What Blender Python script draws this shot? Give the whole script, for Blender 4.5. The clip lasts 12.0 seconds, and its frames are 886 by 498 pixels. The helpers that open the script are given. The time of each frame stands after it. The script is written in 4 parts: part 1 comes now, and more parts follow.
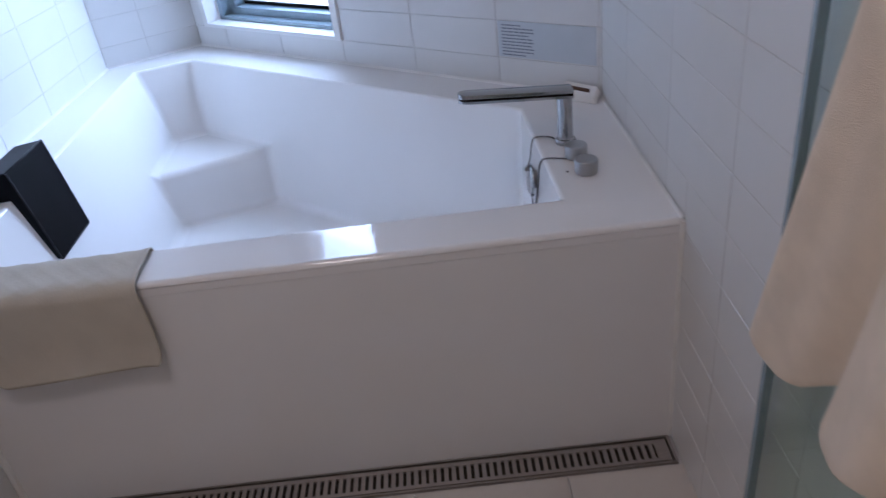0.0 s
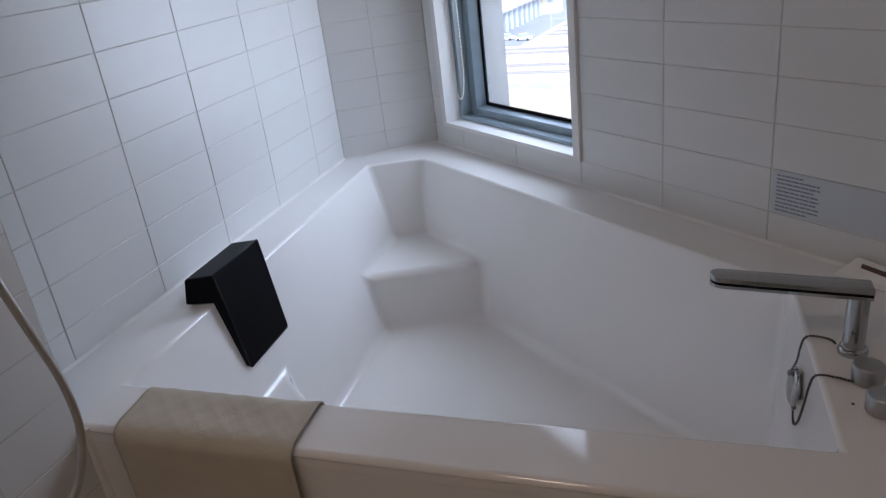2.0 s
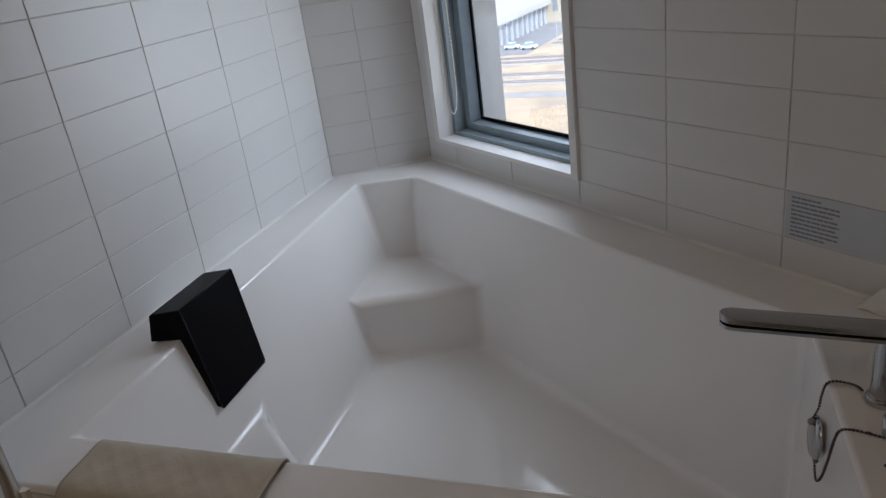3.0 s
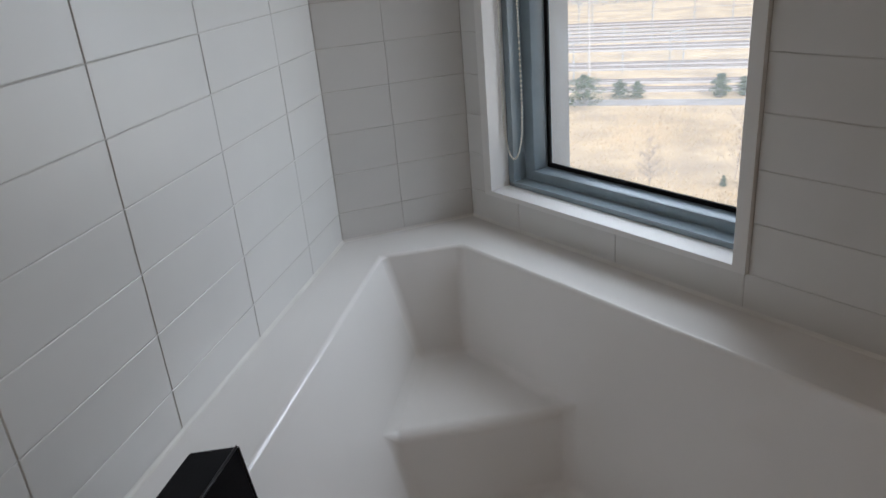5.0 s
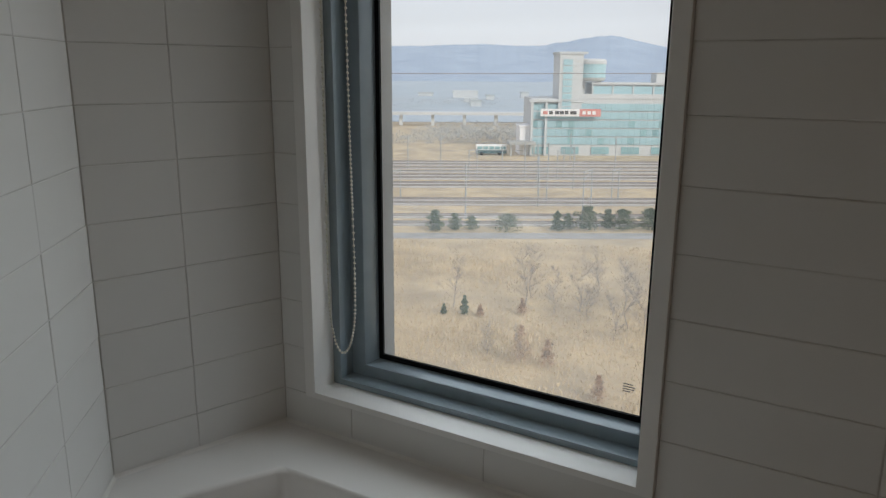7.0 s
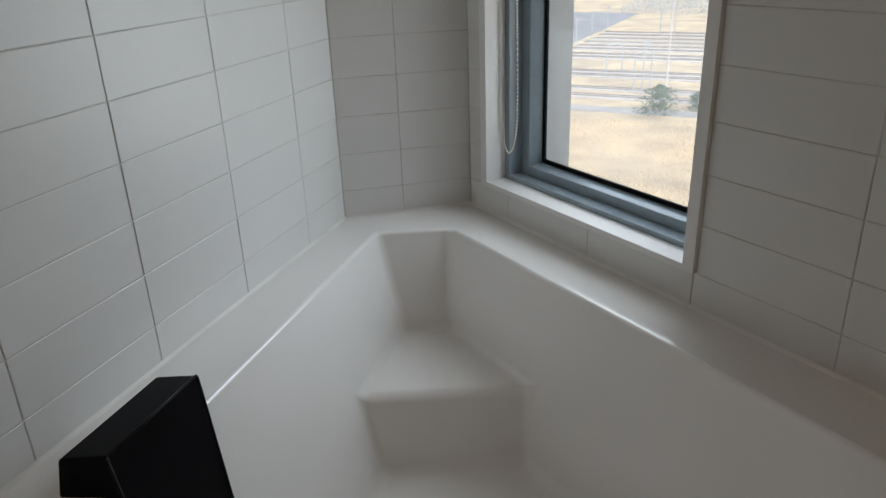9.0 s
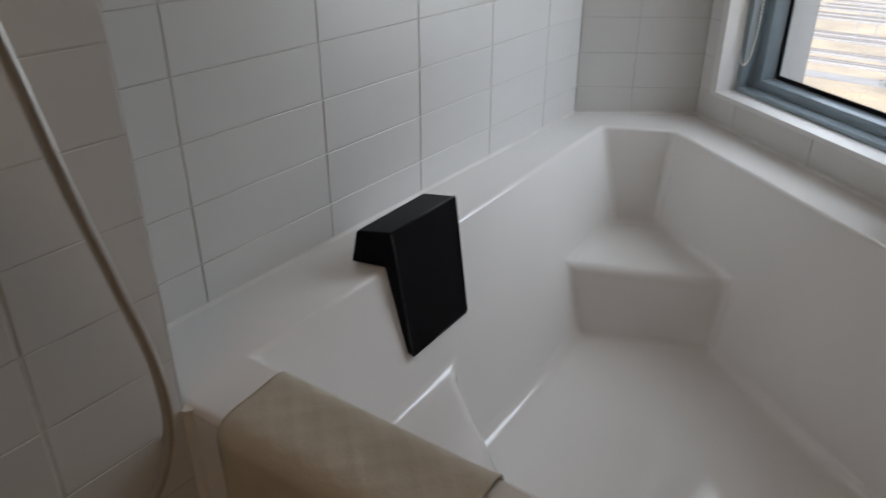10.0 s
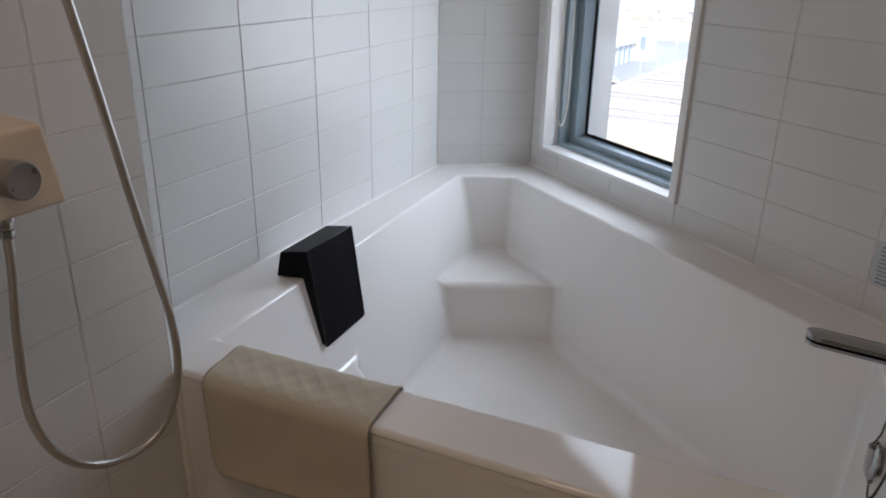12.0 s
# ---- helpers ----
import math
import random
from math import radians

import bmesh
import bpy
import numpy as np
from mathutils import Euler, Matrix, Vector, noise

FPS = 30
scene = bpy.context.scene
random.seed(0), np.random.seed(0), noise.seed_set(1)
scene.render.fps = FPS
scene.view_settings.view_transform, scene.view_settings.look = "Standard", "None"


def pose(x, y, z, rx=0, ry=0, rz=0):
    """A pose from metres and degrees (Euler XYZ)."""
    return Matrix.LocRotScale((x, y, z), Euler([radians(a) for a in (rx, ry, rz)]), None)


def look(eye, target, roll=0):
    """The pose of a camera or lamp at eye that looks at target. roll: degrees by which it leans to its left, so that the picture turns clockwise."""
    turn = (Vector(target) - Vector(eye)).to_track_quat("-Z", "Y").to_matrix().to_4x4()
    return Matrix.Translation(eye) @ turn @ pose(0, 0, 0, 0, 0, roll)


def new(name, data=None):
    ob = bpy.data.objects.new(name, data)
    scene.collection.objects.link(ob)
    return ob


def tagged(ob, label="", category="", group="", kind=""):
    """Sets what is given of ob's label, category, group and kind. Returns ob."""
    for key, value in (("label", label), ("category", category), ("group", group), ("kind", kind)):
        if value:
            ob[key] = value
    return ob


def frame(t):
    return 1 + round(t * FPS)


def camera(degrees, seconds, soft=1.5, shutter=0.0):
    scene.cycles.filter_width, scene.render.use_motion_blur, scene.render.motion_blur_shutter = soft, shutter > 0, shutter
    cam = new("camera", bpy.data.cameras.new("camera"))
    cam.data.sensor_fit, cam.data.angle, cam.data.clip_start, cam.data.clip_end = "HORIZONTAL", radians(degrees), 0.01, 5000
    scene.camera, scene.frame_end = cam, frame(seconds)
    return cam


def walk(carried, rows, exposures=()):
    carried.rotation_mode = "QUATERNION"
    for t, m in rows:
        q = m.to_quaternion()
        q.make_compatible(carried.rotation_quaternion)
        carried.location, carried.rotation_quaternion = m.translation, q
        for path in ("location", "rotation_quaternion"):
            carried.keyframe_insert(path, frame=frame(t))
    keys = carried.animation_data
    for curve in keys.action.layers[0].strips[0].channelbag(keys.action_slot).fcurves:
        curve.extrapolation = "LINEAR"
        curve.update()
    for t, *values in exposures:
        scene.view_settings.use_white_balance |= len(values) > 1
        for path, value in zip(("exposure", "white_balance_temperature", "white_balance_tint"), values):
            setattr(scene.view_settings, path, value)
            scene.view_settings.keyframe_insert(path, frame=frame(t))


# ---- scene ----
cam = camera(62.4, 12.0, soft=1.25, shutter=0.2)
PATH = [
    (0, (1.022, -1.131, 1.221), (0.973, 0.582, 0.191), -7.7),
    (0.5, (1.034, -0.935, 1.231), (0.676, 0.767, 0.244), -9.3),
    (1, (0.996, -0.866, 1.255), (0.516, 0.832, 0.313), -9.1),
    (1.5, (0.991, -0.822, 1.251), (0.437, 0.888, 0.374), -7.7),
    (2, (1.013, -0.798, 1.276), (0.385, 0.923, 0.475), -7.1),
    (2.5, (1.023, -0.745, 1.278), (0.368, 0.982, 0.512), -7.1),
    (2.7, (1.027, -0.71, 1.273), (0.387, 1.023, 0.506), -7.7),
    (4.3, (0.705, -0.241, 1.204), (-0.025, 1.428, 0.38), -7.2),
    (4.5, (0.632, -0.152, 1.203), (-0.084, 1.524, 0.38), -6.4),
    (4.6, (0.611, -0.121, 1.207), (-0.066, 1.572, 0.387), -6.1),
    (5, (0.482, -0.063, 1.229), (0.033, 1.723, 0.448), -5.0),
    (5.5, (0.322, 0.044, 1.264), (0.197, 1.94, 0.639), -2.7),
    (6, (0.24, 0.227, 1.281), (0.371, 2.161, 0.79), -1.0),
    (6.5, (0.211, 0.295, 1.287), (0.505, 2.213, 0.805), 0.4),
    (6.7, (0.222, 0.292, 1.282), (0.532, 2.213, 0.815), 0.5),
    (8.3, (0.418, -0.081, 1.24), (0.139, 1.798, 0.614), -1.8),
    (8.5, (0.501, -0.115, 1.23), (0.093, 1.725, 0.56), -2.2),
    (9, (0.687, -0.143, 1.232), (0.081, 1.597, 0.455), -2.1),
    (9.5, (0.71, -0.262, 1.189), (-0.079, 1.371, 0.344), -1.0),
    (10, (0.732, -0.435, 1.168), (-0.296, 1.023, 0.264), -0.1),
    (10.5, (0.774, -0.519, 1.147), (-0.477, 0.696, 0.168), -0.1),
    (11, (0.81, -0.646, 1.147), (-0.398, 0.582, 0.131), 1.4),
    (11.5, (0.867, -0.764, 1.194), (-0.095, 0.715, 0.253), 4.0),
    (12, (0.947, -0.872, 1.263), (0.179, 0.821, 0.526), 1.0),
]
EXPOSURES = [(0, 2.02, 4750, 16), (0.5, 1.35, 4950, 14), (1.0, 1.42, 5350, 14), (1.5, 1.46, 5600, 14), (2.0, 1.2, 5600, 15), (2.5, 0.82, 5850, 14), (4.5, 0.68, 6250, 12), (5.5, 0.42, 6500, 12), (6.2, -0.22, 6700, 8),
             (6.7, -0.2, 6700, 8), (8.3, 0.38, 6550, 6), (9.5, 0.72, 6450, 11), (10.0, 0.8, 6450, 12), (10.5, 1.28, 6600, 14), (11, 1.7, 6350, 13), (11.5, 1.73, 6150, 13), (12, 1.3, 6050, 13)]
walk(cam, [(t, look(e, g, r)) for t, e, g, r in PATH], EXPOSURES)
SKY_STRENGTH, SUN_STRENGTH, DAY_POWER, FILL_POWER = 0.150, 2.4, 1.65, 1.95

# ---- world and light ----
world = bpy.data.worlds.new("world")
scene.world = world
world.use_nodes = True
wn, wl = world.node_tree.nodes, world.node_tree.links
sky = wn.new("ShaderNodeTexSky")
sky.sky_type, sky.sun_disc = "NISHITA", False
sky.sun_elevation, sky.sun_rotation = radians(32), radians(150)
sky.air_density, sky.dust_density, sky.ozone_density = 1.0, 2.0, 1.0
wn["Background"].inputs[1].default_value = SKY_STRENGTH
haze = wn.new("ShaderNodeMix")
haze.data_type = "RGBA"
haze.inputs[0].default_value, haze.inputs[7].default_value = 0.78, (6.15, 6.2, 7.0, 1)
wl.new(sky.outputs[0], haze.inputs[6])
wl.new(haze.outputs[2], wn["Background"].inputs[0])

sun = new("sun", bpy.data.lights.new("sun", "SUN"))
sun.data.energy, sun.data.angle, sun.data.color = SUN_STRENGTH, radians(14), (1.0, 0.97, 0.93)
sun.matrix_world = look((0, 0, 60), (-30, 52, 20))

# a wall's own frame: s runs along the wall, o goes outwards, z up
def wall_frame(p0, p1):
    d = (Vector((*p1, 0)) - Vector((*p0, 0))).normalized()
    o = Vector((-d.y, d.x, 0))
    m = Matrix((d, o, Vector((0, 0, 1)))).transposed().to_4x4()
    m.translation = Vector((*p0, 0))
    return m


K_NL, K_FL, K_FR, K_RR, K_RN = (-0.178, 0.0), (-0.182, 1.548), (0.120, 1.742), (1.427, 0.657), (1.427, -2.2)
M_WIN = wall_frame(K_FR, K_RR)

for z in (0.86, 1.20, 1.54):
    daylight = new("window_daylight", bpy.data.lights.new("window_daylight", "AREA"))
    daylight.data.shape, daylight.data.size, daylight.data.size_y = "RECTANGLE", 0.54, 0.40
    daylight.data.energy, daylight.data.color, daylight.data.spread = DAY_POWER / 3, (0.84, 0.94, 1.0), radians(118)
    daylight.matrix_world = M_WIN @ pose(0.452, 0.205, z, -66, 0, 0)

# Unseen warm fill added overhead; its place is assumed.
warm_fill = new("warm_fill", bpy.data.lights.new("warm_fill", "AREA"))
warm_fill.data.shape, warm_fill.data.size = "DISK", 0.42
warm_fill.data.energy, warm_fill.data.color = FILL_POWER, (1.0, 0.71, 0.48)
warm_fill.matrix_world = pose(0.52, -0.95, 2.262)


# ---- materials ----
def mat(name, color, rough=0.5, metal=0.0, vary=0.0, scale=8.0, bump=0.0, bump_scale=120.0, rnd=0.0, coat=0.0, second=None, stretch=(1, 1, 1), spec=0.5):
    m = bpy.data.materials.new(name)
    m.use_nodes = True
    nt = m.node_tree
    b = nt.nodes["Principled BSDF"]
    b.inputs["Roughness"].default_value, b.inputs["Metallic"].default_value = rough, metal
    b.inputs["Coat Weight"].default_value = coat
    b.inputs["Specular IOR Level"].default_value = spec
    b.inputs["Coat Roughness"].default_value = 0.06
    tc = nt.nodes.new("ShaderNodeTexCoord")
    mp = nt.nodes.new("ShaderNodeMapping")
    mp.inputs["Scale"].default_value = stretch
    nt.links.new(tc.outputs["Object"], mp.inputs[0])
    col = nt.nodes.new("ShaderNodeMix")
    col.data_type = "RGBA"
    c2 = second or tuple(c * (1 - vary) for c in color)
    col.inputs[6].default_value, col.inputs[7].default_value = (*color, 1), (*c2, 1)
    n1 = nt.nodes.new("ShaderNodeTexNoise")
    n1.inputs["Scale"].default_value, n1.inputs["Detail"].default_value = scale, 6
    nt.links.new(mp.outputs[0], n1.inputs[0])
    ramp = nt.nodes.new("ShaderNodeMapRange")
    ramp.inputs[1].default_value, ramp.inputs[2].default_value = 0.35, 0.65
    nt.links.new(n1.outputs[0], ramp.inputs[0])
    nt.links.new(ramp.outputs[0], col.inputs[0])
    out = col.outputs[2]
    if rnd:
        info = nt.nodes.new("ShaderNodeObjectInfo")
        hsv = nt.nodes.new("ShaderNodeHueSaturation")
        mr = nt.nodes.new("ShaderNodeMapRange")
        mr.inputs[3].default_value, mr.inputs[4].default_value = 1 - rnd, 1 + rnd
        nt.links.new(info.outputs["Random"], mr.inputs[0])
        nt.links.new(mr.outputs[0], hsv.inputs["Value"])
        nt.links.new(out, hsv.inputs["Color"])
        out = hsv.outputs[0]
    nt.links.new(out, b.inputs["Base Color"])
    if vary or second:
        rr = nt.nodes.new("ShaderNodeMapRange")
        rr.inputs[3].default_value, rr.inputs[4].default_value = rough * 0.85, min(1, rough * 1.2)
        nt.links.new(n1.outputs[0], rr.inputs[0])
        nt.links.new(rr.outputs[0], b.inputs["Roughness"])
    if bump:
        n2 = nt.nodes.new("ShaderNodeTexNoise")
        n2.inputs["Scale"].default_value, n2.inputs["Detail"].default_value = bump_scale, 4
        nt.links.new(mp.outputs[0], n2.inputs[0])
        bp = nt.nodes.new("ShaderNodeBump")
        bp.inputs["Strength"].default_value, bp.inputs["Distance"].default_value = bump, 0.004
        nt.links.new(n2.outputs[0], bp.inputs["Height"])
        nt.links.new(bp.outputs[0], b.inputs["Normal"])
    return m


M_TILE = mat("glazed_white_tile", (0.72, 0.71, 0.69), 0.30, vary=0.03, scale=5, bump=0.10, bump_scale=14, rnd=0.012)
M_GROUT = mat("grey_grout", (0.69, 0.67, 0.64), 0.9, vary=0.25, scale=14, bump=0.3)
M_ACRYL = mat("white_acrylic", (0.87, 0.85, 0.83), 0.07, vary=0.025, scale=3, bump=0.012, bump_scale=9, spec=0.8)
M_PANEL = mat("white_apron", (0.84, 0.82, 0.80), 0.22, vary=0.04, scale=2.5, bump=0.02, bump_scale=10)
M_CAULK = mat("aged_silicone", (0.84, 0.825, 0.79), 0.35, vary=0.10, scale=10)
M_TRIM = mat("white_window_trim", (0.82, 0.81, 0.79), 0.4, vary=0.04, scale=6, bump=0.05, bump_scale=40)
M_ALU = mat("blue_grey_aluminium", (0.28, 0.35, 0.395), 0.24, metal=0.1, vary=0.08, scale=20, spec=0.8)
M_GASKET = mat("black_rubber", (0.008, 0.008, 0.009), 0.7, spec=0.08)
M_CONCRETE = mat("pale_concrete", (0.40, 0.40, 0.375), 0.9, vary=0.15, scale=9, bump=0.4, bump_scale=60)
M_VINYL = mat("black_vinyl", (0.0045, 0.0045, 0.006), 0.36, vary=0.2, scale=12, bump=0.06, bump_scale=260, spec=0.07)
M_PIPING = mat("black_piping", (0.010, 0.010, 0.012), 0.34, vary=0.2, scale=30, spec=0.20)
M_MAT = mat("beige_rubber", (0.56, 0.505, 0.405), 0.62, vary=0.08, scale=14, bump=0.15, bump_scale=180)
M_CHROME = mat("chrome", (0.44, 0.445, 0.45), 0.12, metal=1.0, vary=0.05, scale=15)
M_HOSE = mat("brushed_steel_hose", (0.60, 0.58, 0.55), 0.30, metal=1.0, vary=0.1, scale=30)
M_KNOB = mat("satin_grey_knob", (0.24, 0.23, 0.22), 0.42, metal=0.0, vary=0.06, scale=18)
M_SATIN = mat("satin_chrome", (0.46, 0.46, 0.46), 0.34, metal=1.0, vary=0.06, scale=18)
M_CHAIN = mat("tarnished_chain", (0.10, 0.09, 0.085), 0.35, metal=1.0, vary=0.1)
M_PRINT = mat("pale_print", (0.24, 0.26, 0.30), 0.6)
M_KNOB_DARK = mat("dark_marks", (0.05, 0.045, 0.04), 0.5)
M_MIXER = mat("cream_mixer_plate", (0.72, 0.59, 0.45), 0.22, vary=0.08, scale=5)
M_STEEL = mat("stainless_steel", (0.50, 0.46, 0.43), 0.33, metal=0.9, vary=0.15, scale=25, stretch=(1, 8, 1))
M_DARK = mat("drain_shadow", (0.02, 0.018, 0.016), 0.8)
M_FLOOR = mat("pale_floor_tile", (0.62, 0.58, 0.53), 0.4, vary=0.08, scale=6, bump=0.1, bump_scale=60, rnd=0.02)
M_PAINT = mat("white_ceiling_paint", (0.78, 0.76, 0.72), 0.8, vary=0.04, scale=3, bump=0.1, bump_scale=80)
M_TOWEL = mat("cream_terry", (0.80, 0.67, 0.51), 0.95, vary=0.10, scale=20, bump=0.5, bump_scale=700)
M_STICKER = mat("pale_grey_sticker", (0.57, 0.60, 0.63), 0.35, vary=0.05, scale=8)
M_INK = mat("grey_print", (0.10, 0.11, 0.13), 0.6)
M_PAPER = mat("white_paper", (0.82, 0.80, 0.76), 0.7, vary=0.05, scale=20)
M_BROWNINK = mat("brown_print", (0.10, 0.05, 0.03), 0.6)
M_BEAD = mat("ivory_beads", (0.75, 0.72, 0.63), 0.35)


def glass_mat(name, tint, film=0.0):
    """Clear glass with a mirror gloss that grows at a slant, and a thin translucent veil that stands in for haze."""
    m = bpy.data.materials.new(name)
    m.use_nodes = True
    nt = m.node_tree
    nt.nodes.remove(nt.nodes["Principled BSDF"])
    mix, veil, tr, tl, gl, lw, pw, sc = (nt.nodes.new("ShaderNode" + k) for k in ("MixShader", "MixShader", "BsdfTransparent", "BsdfTranslucent", "BsdfGlossy", "LayerWeight", "Math", "Math"))
    tr.inputs[0].default_value = (*tint, 1)
    tl.inputs[0].default_value = (0.80, 0.86, 0.92, 1)
    gl.inputs["Roughness"].default_value = 0.02
    lw.inputs[0].default_value = 0.5
    pw.operation, pw.inputs[1].default_value = "POWER", 5.0
    sc.operation, sc.inputs[1].default_value, sc.inputs[2].default_value = "MULTIPLY_ADD", 0.5, 0.02
    nt.links.new(lw.outputs["Facing"], pw.inputs[0])
    nt.links.new(pw.outputs[0], sc.inputs[0])
    veil.inputs[0].default_value = film
    nt.links.new(tr.outputs[0], veil.inputs[1])
    nt.links.new(tl.outputs[0], veil.inputs[2])
    nt.links.new(sc.outputs[0], mix.inputs[0])
    nt.links.new(veil.outputs[0], mix.inputs[1])
    nt.links.new(gl.outputs[0], mix.inputs[2])
    nt.links.new(mix.outputs[0], nt.nodes["Material Output"].inputs[0])
    return m


# The pane's 0.05 film whitens the view in place of outdoor haze.
M_GLASS = glass_mat("clear_pane", (0.97, 0.98, 0.98), 0.05)
M_GLASS_GREEN = glass_mat("greenish_screen_glass", (0.87, 0.905, 0.87))


# ---- mesh helpers ----
def box(bm, x0, x1, y0, y1, z0, z1):
    v = [bm.verts.new(p) for p in ((x0, y0, z0), (x1, y0, z0), (x1, y1, z0), (x0, y1, z0), (x0, y0, z1), (x1, y0, z1), (x1, y1, z1), (x0, y1, z1))]
    return [bm.faces.new([v[i] for i in f]) for f in ((3, 2, 1, 0), (4, 5, 6, 7), (0, 1, 5, 4), (1, 2, 6, 5), (2, 3, 7, 6), (3, 0, 4, 7))]


def tube(bm, pts, r, seg=10, cap=True):
    """A round bar along points."""
    pts = [Vector(p) for p in pts]
    rings, side = [], None
    for i, p in enumerate(pts):
        t = (pts[min(i + 1, len(pts) - 1)] - pts[max(i - 1, 0)]).normalized()
        if side is None:
            side = t.orthogonal().normalized()
        side = (side - t * side.dot(t)).normalized()
        up = t.cross(side)
        rr = r(i / (len(pts) - 1)) if callable(r) else r
        rings.append([bm.verts.new(p + rr * (math.cos(a) * side + math.sin(a) * up)) for a in (2 * math.pi * k / seg for k in range(seg))])
    for a, b in zip(rings, rings[1:]):
        for k in range(seg):
            bm.faces.new((a[k], a[(k + 1) % seg], b[(k + 1) % seg], b[k]))
    if cap:
        bm.faces.new(rings[0][::-1])
        bm.faces.new(rings[-1])


def lathe(bm, profile, seg=32, m=None):
    """A turned body: profile of (radius, height) about local z."""
    m = m or Matrix()
    rings = [[bm.verts.new(m @ Vector((r * math.cos(a), r * math.sin(a), z))) for a in (2 * math.pi * k / seg for k in range(seg))] for r, z in profile]
    for a, b in zip(rings, rings[1:]):
        for k in range(seg):
            bm.faces.new((a[k], a[(k + 1) % seg], b[(k + 1) % seg], b[k]))
    bm.faces.new(rings[0][::-1])
    bm.faces.new(rings[-1])


def curve(points, n=60):
    """A smooth line through points."""
    p = [Vector(q) for q in points]
    p = [2 * p[0] - p[1]] + p + [2 * p[-1] - p[-2]]
    out = []
    spans = len(p) - 3
    for k in range(n + 1):
        u = min(k / n * spans, spans - 1e-6)
        i = int(u)
        t = u - i
        a, b, c, d = p[i:i + 4]
        out.append(0.5 * (2 * b + (c - a) * t + (2 * a - 5 * b + 4 * c - d) * t * t + (3 * b - a - 3 * c + d) * t ** 3))
    return out


def mesh_of(name, bm, material, smooth=False):
    bmesh.ops.recalc_face_normals(bm, faces=bm.faces)
    me = bpy.data.meshes.new(name)
    bm.to_mesh(me)
    bm.free()
    me.materials.append(material)
    if smooth:
        me.shade_smooth()
    return me


def part(name, bm, material, parent=None, label="", smooth=False, bevel=0.0):
    ob = new(name, mesh_of(name, bm, material, smooth or bevel > 0))
    if parent is not None:
        ob.parent = parent
        if parent.type == "EMPTY":
            ob.matrix_parent_inverse = parent.matrix_basis.inverted()
    if bevel:
        b = ob.modifiers.new("bevel", "BEVEL")
        b.width, b.segments, b.limit_method, b.harden_normals = bevel, 3, "ANGLE", True
        b.angle_limit = radians(40)
    return tagged(ob, label)


def thing(name, at, label, category, group="", kind=""):
    e = new(name)
    e.empty_display_size = 0.05
    e.matrix_basis = Matrix.Translation(at)
    return tagged(e, label, category, group, kind)


# ---- room shell ----
ROW0, ROW = 0.617, 0.100
CEIL = 2.30


def wall(name, label, p0, p1, z0, z1, thick, ext0=0.1, ext1=0.1, hole=None, joint=0.0015):
    m = wall_frame(p0, p1)
    length = (Vector(p1) - Vector(p0)).length
    bm = bmesh.new()
    a, b = -ext0, length + ext1
    if hole:
        h0, h1, g0, g1 = hole
        for r in ((a, h0, z0, z1), (h1, b, z0, z1), (h0, h1, z0, g0), (h0, h1, g1, z1)):
            box(bm, r[0], r[1], joint, thick, r[2], r[3])
    else:
        box(bm, a, b, joint, thick, z0, z1)
    ob = new(name, mesh_of(name, bm, M_GROUT))
    ob.matrix_basis = m
    return tagged(ob, label, "wall", kind="structure"), length


W_HOLE = (0.066, 0.789, 0.617, 1.817)
wall_shower, len_shower = wall("wall_shower", "white tiled shower wall with thin grey grout", (0.0, -2.2), (0.0, 0.0), 0, CEIL, 0.30, 0.1, 0.0, joint=0.0007)
wall_left, len_left = wall("wall_left", "white tiled wall beside the bathtub", K_NL, K_FL, 0, CEIL, 0.15, 0.05, 0.1)
wall_corner, len_corner = wall("wall_corner", "short white tiled wall in the far corner", K_FL, K_FR, 0, CEIL, 0.15)
wall_window, len_window = wall("wall_window", "white tiled wall with a deep window opening", K_FR, K_RR, 0, CEIL, 0.145, 0.1, 0.1, W_HOLE)
wall_right, len_right = wall("wall_right", "white tiled wall with a glass door standing before it", K_RR, K_RN, 0, CEIL, 0.09, 0.1, 0.0, joint=0.0008)

bm = bmesh.new()
box(bm, -0.4, 1.55, -2.32, 2.0, CEIL, CEIL + 0.1)
ceiling = part("ceiling", bm, M_PAINT)
tagged(ceiling, "plain white painted ceiling", "ceiling", kind="structure")
bm = bmesh.new()
box(bm, -0.4, 1.55, -2.32, 2.0, -0.12, -0.006)
floor = part("floor", bm, M_GROUT)
tagged(floor, "pale tiled bathroom floor with thin joints", "floor", kind="structure")
bm = bmesh.new()
box(bm, -0.4, 1.55, -2.3, -2.2, -0.006, CEIL)
tagged(part("wall_back", bm, M_PAINT), "plain white wall behind the bathroom", "wall", kind="structure")
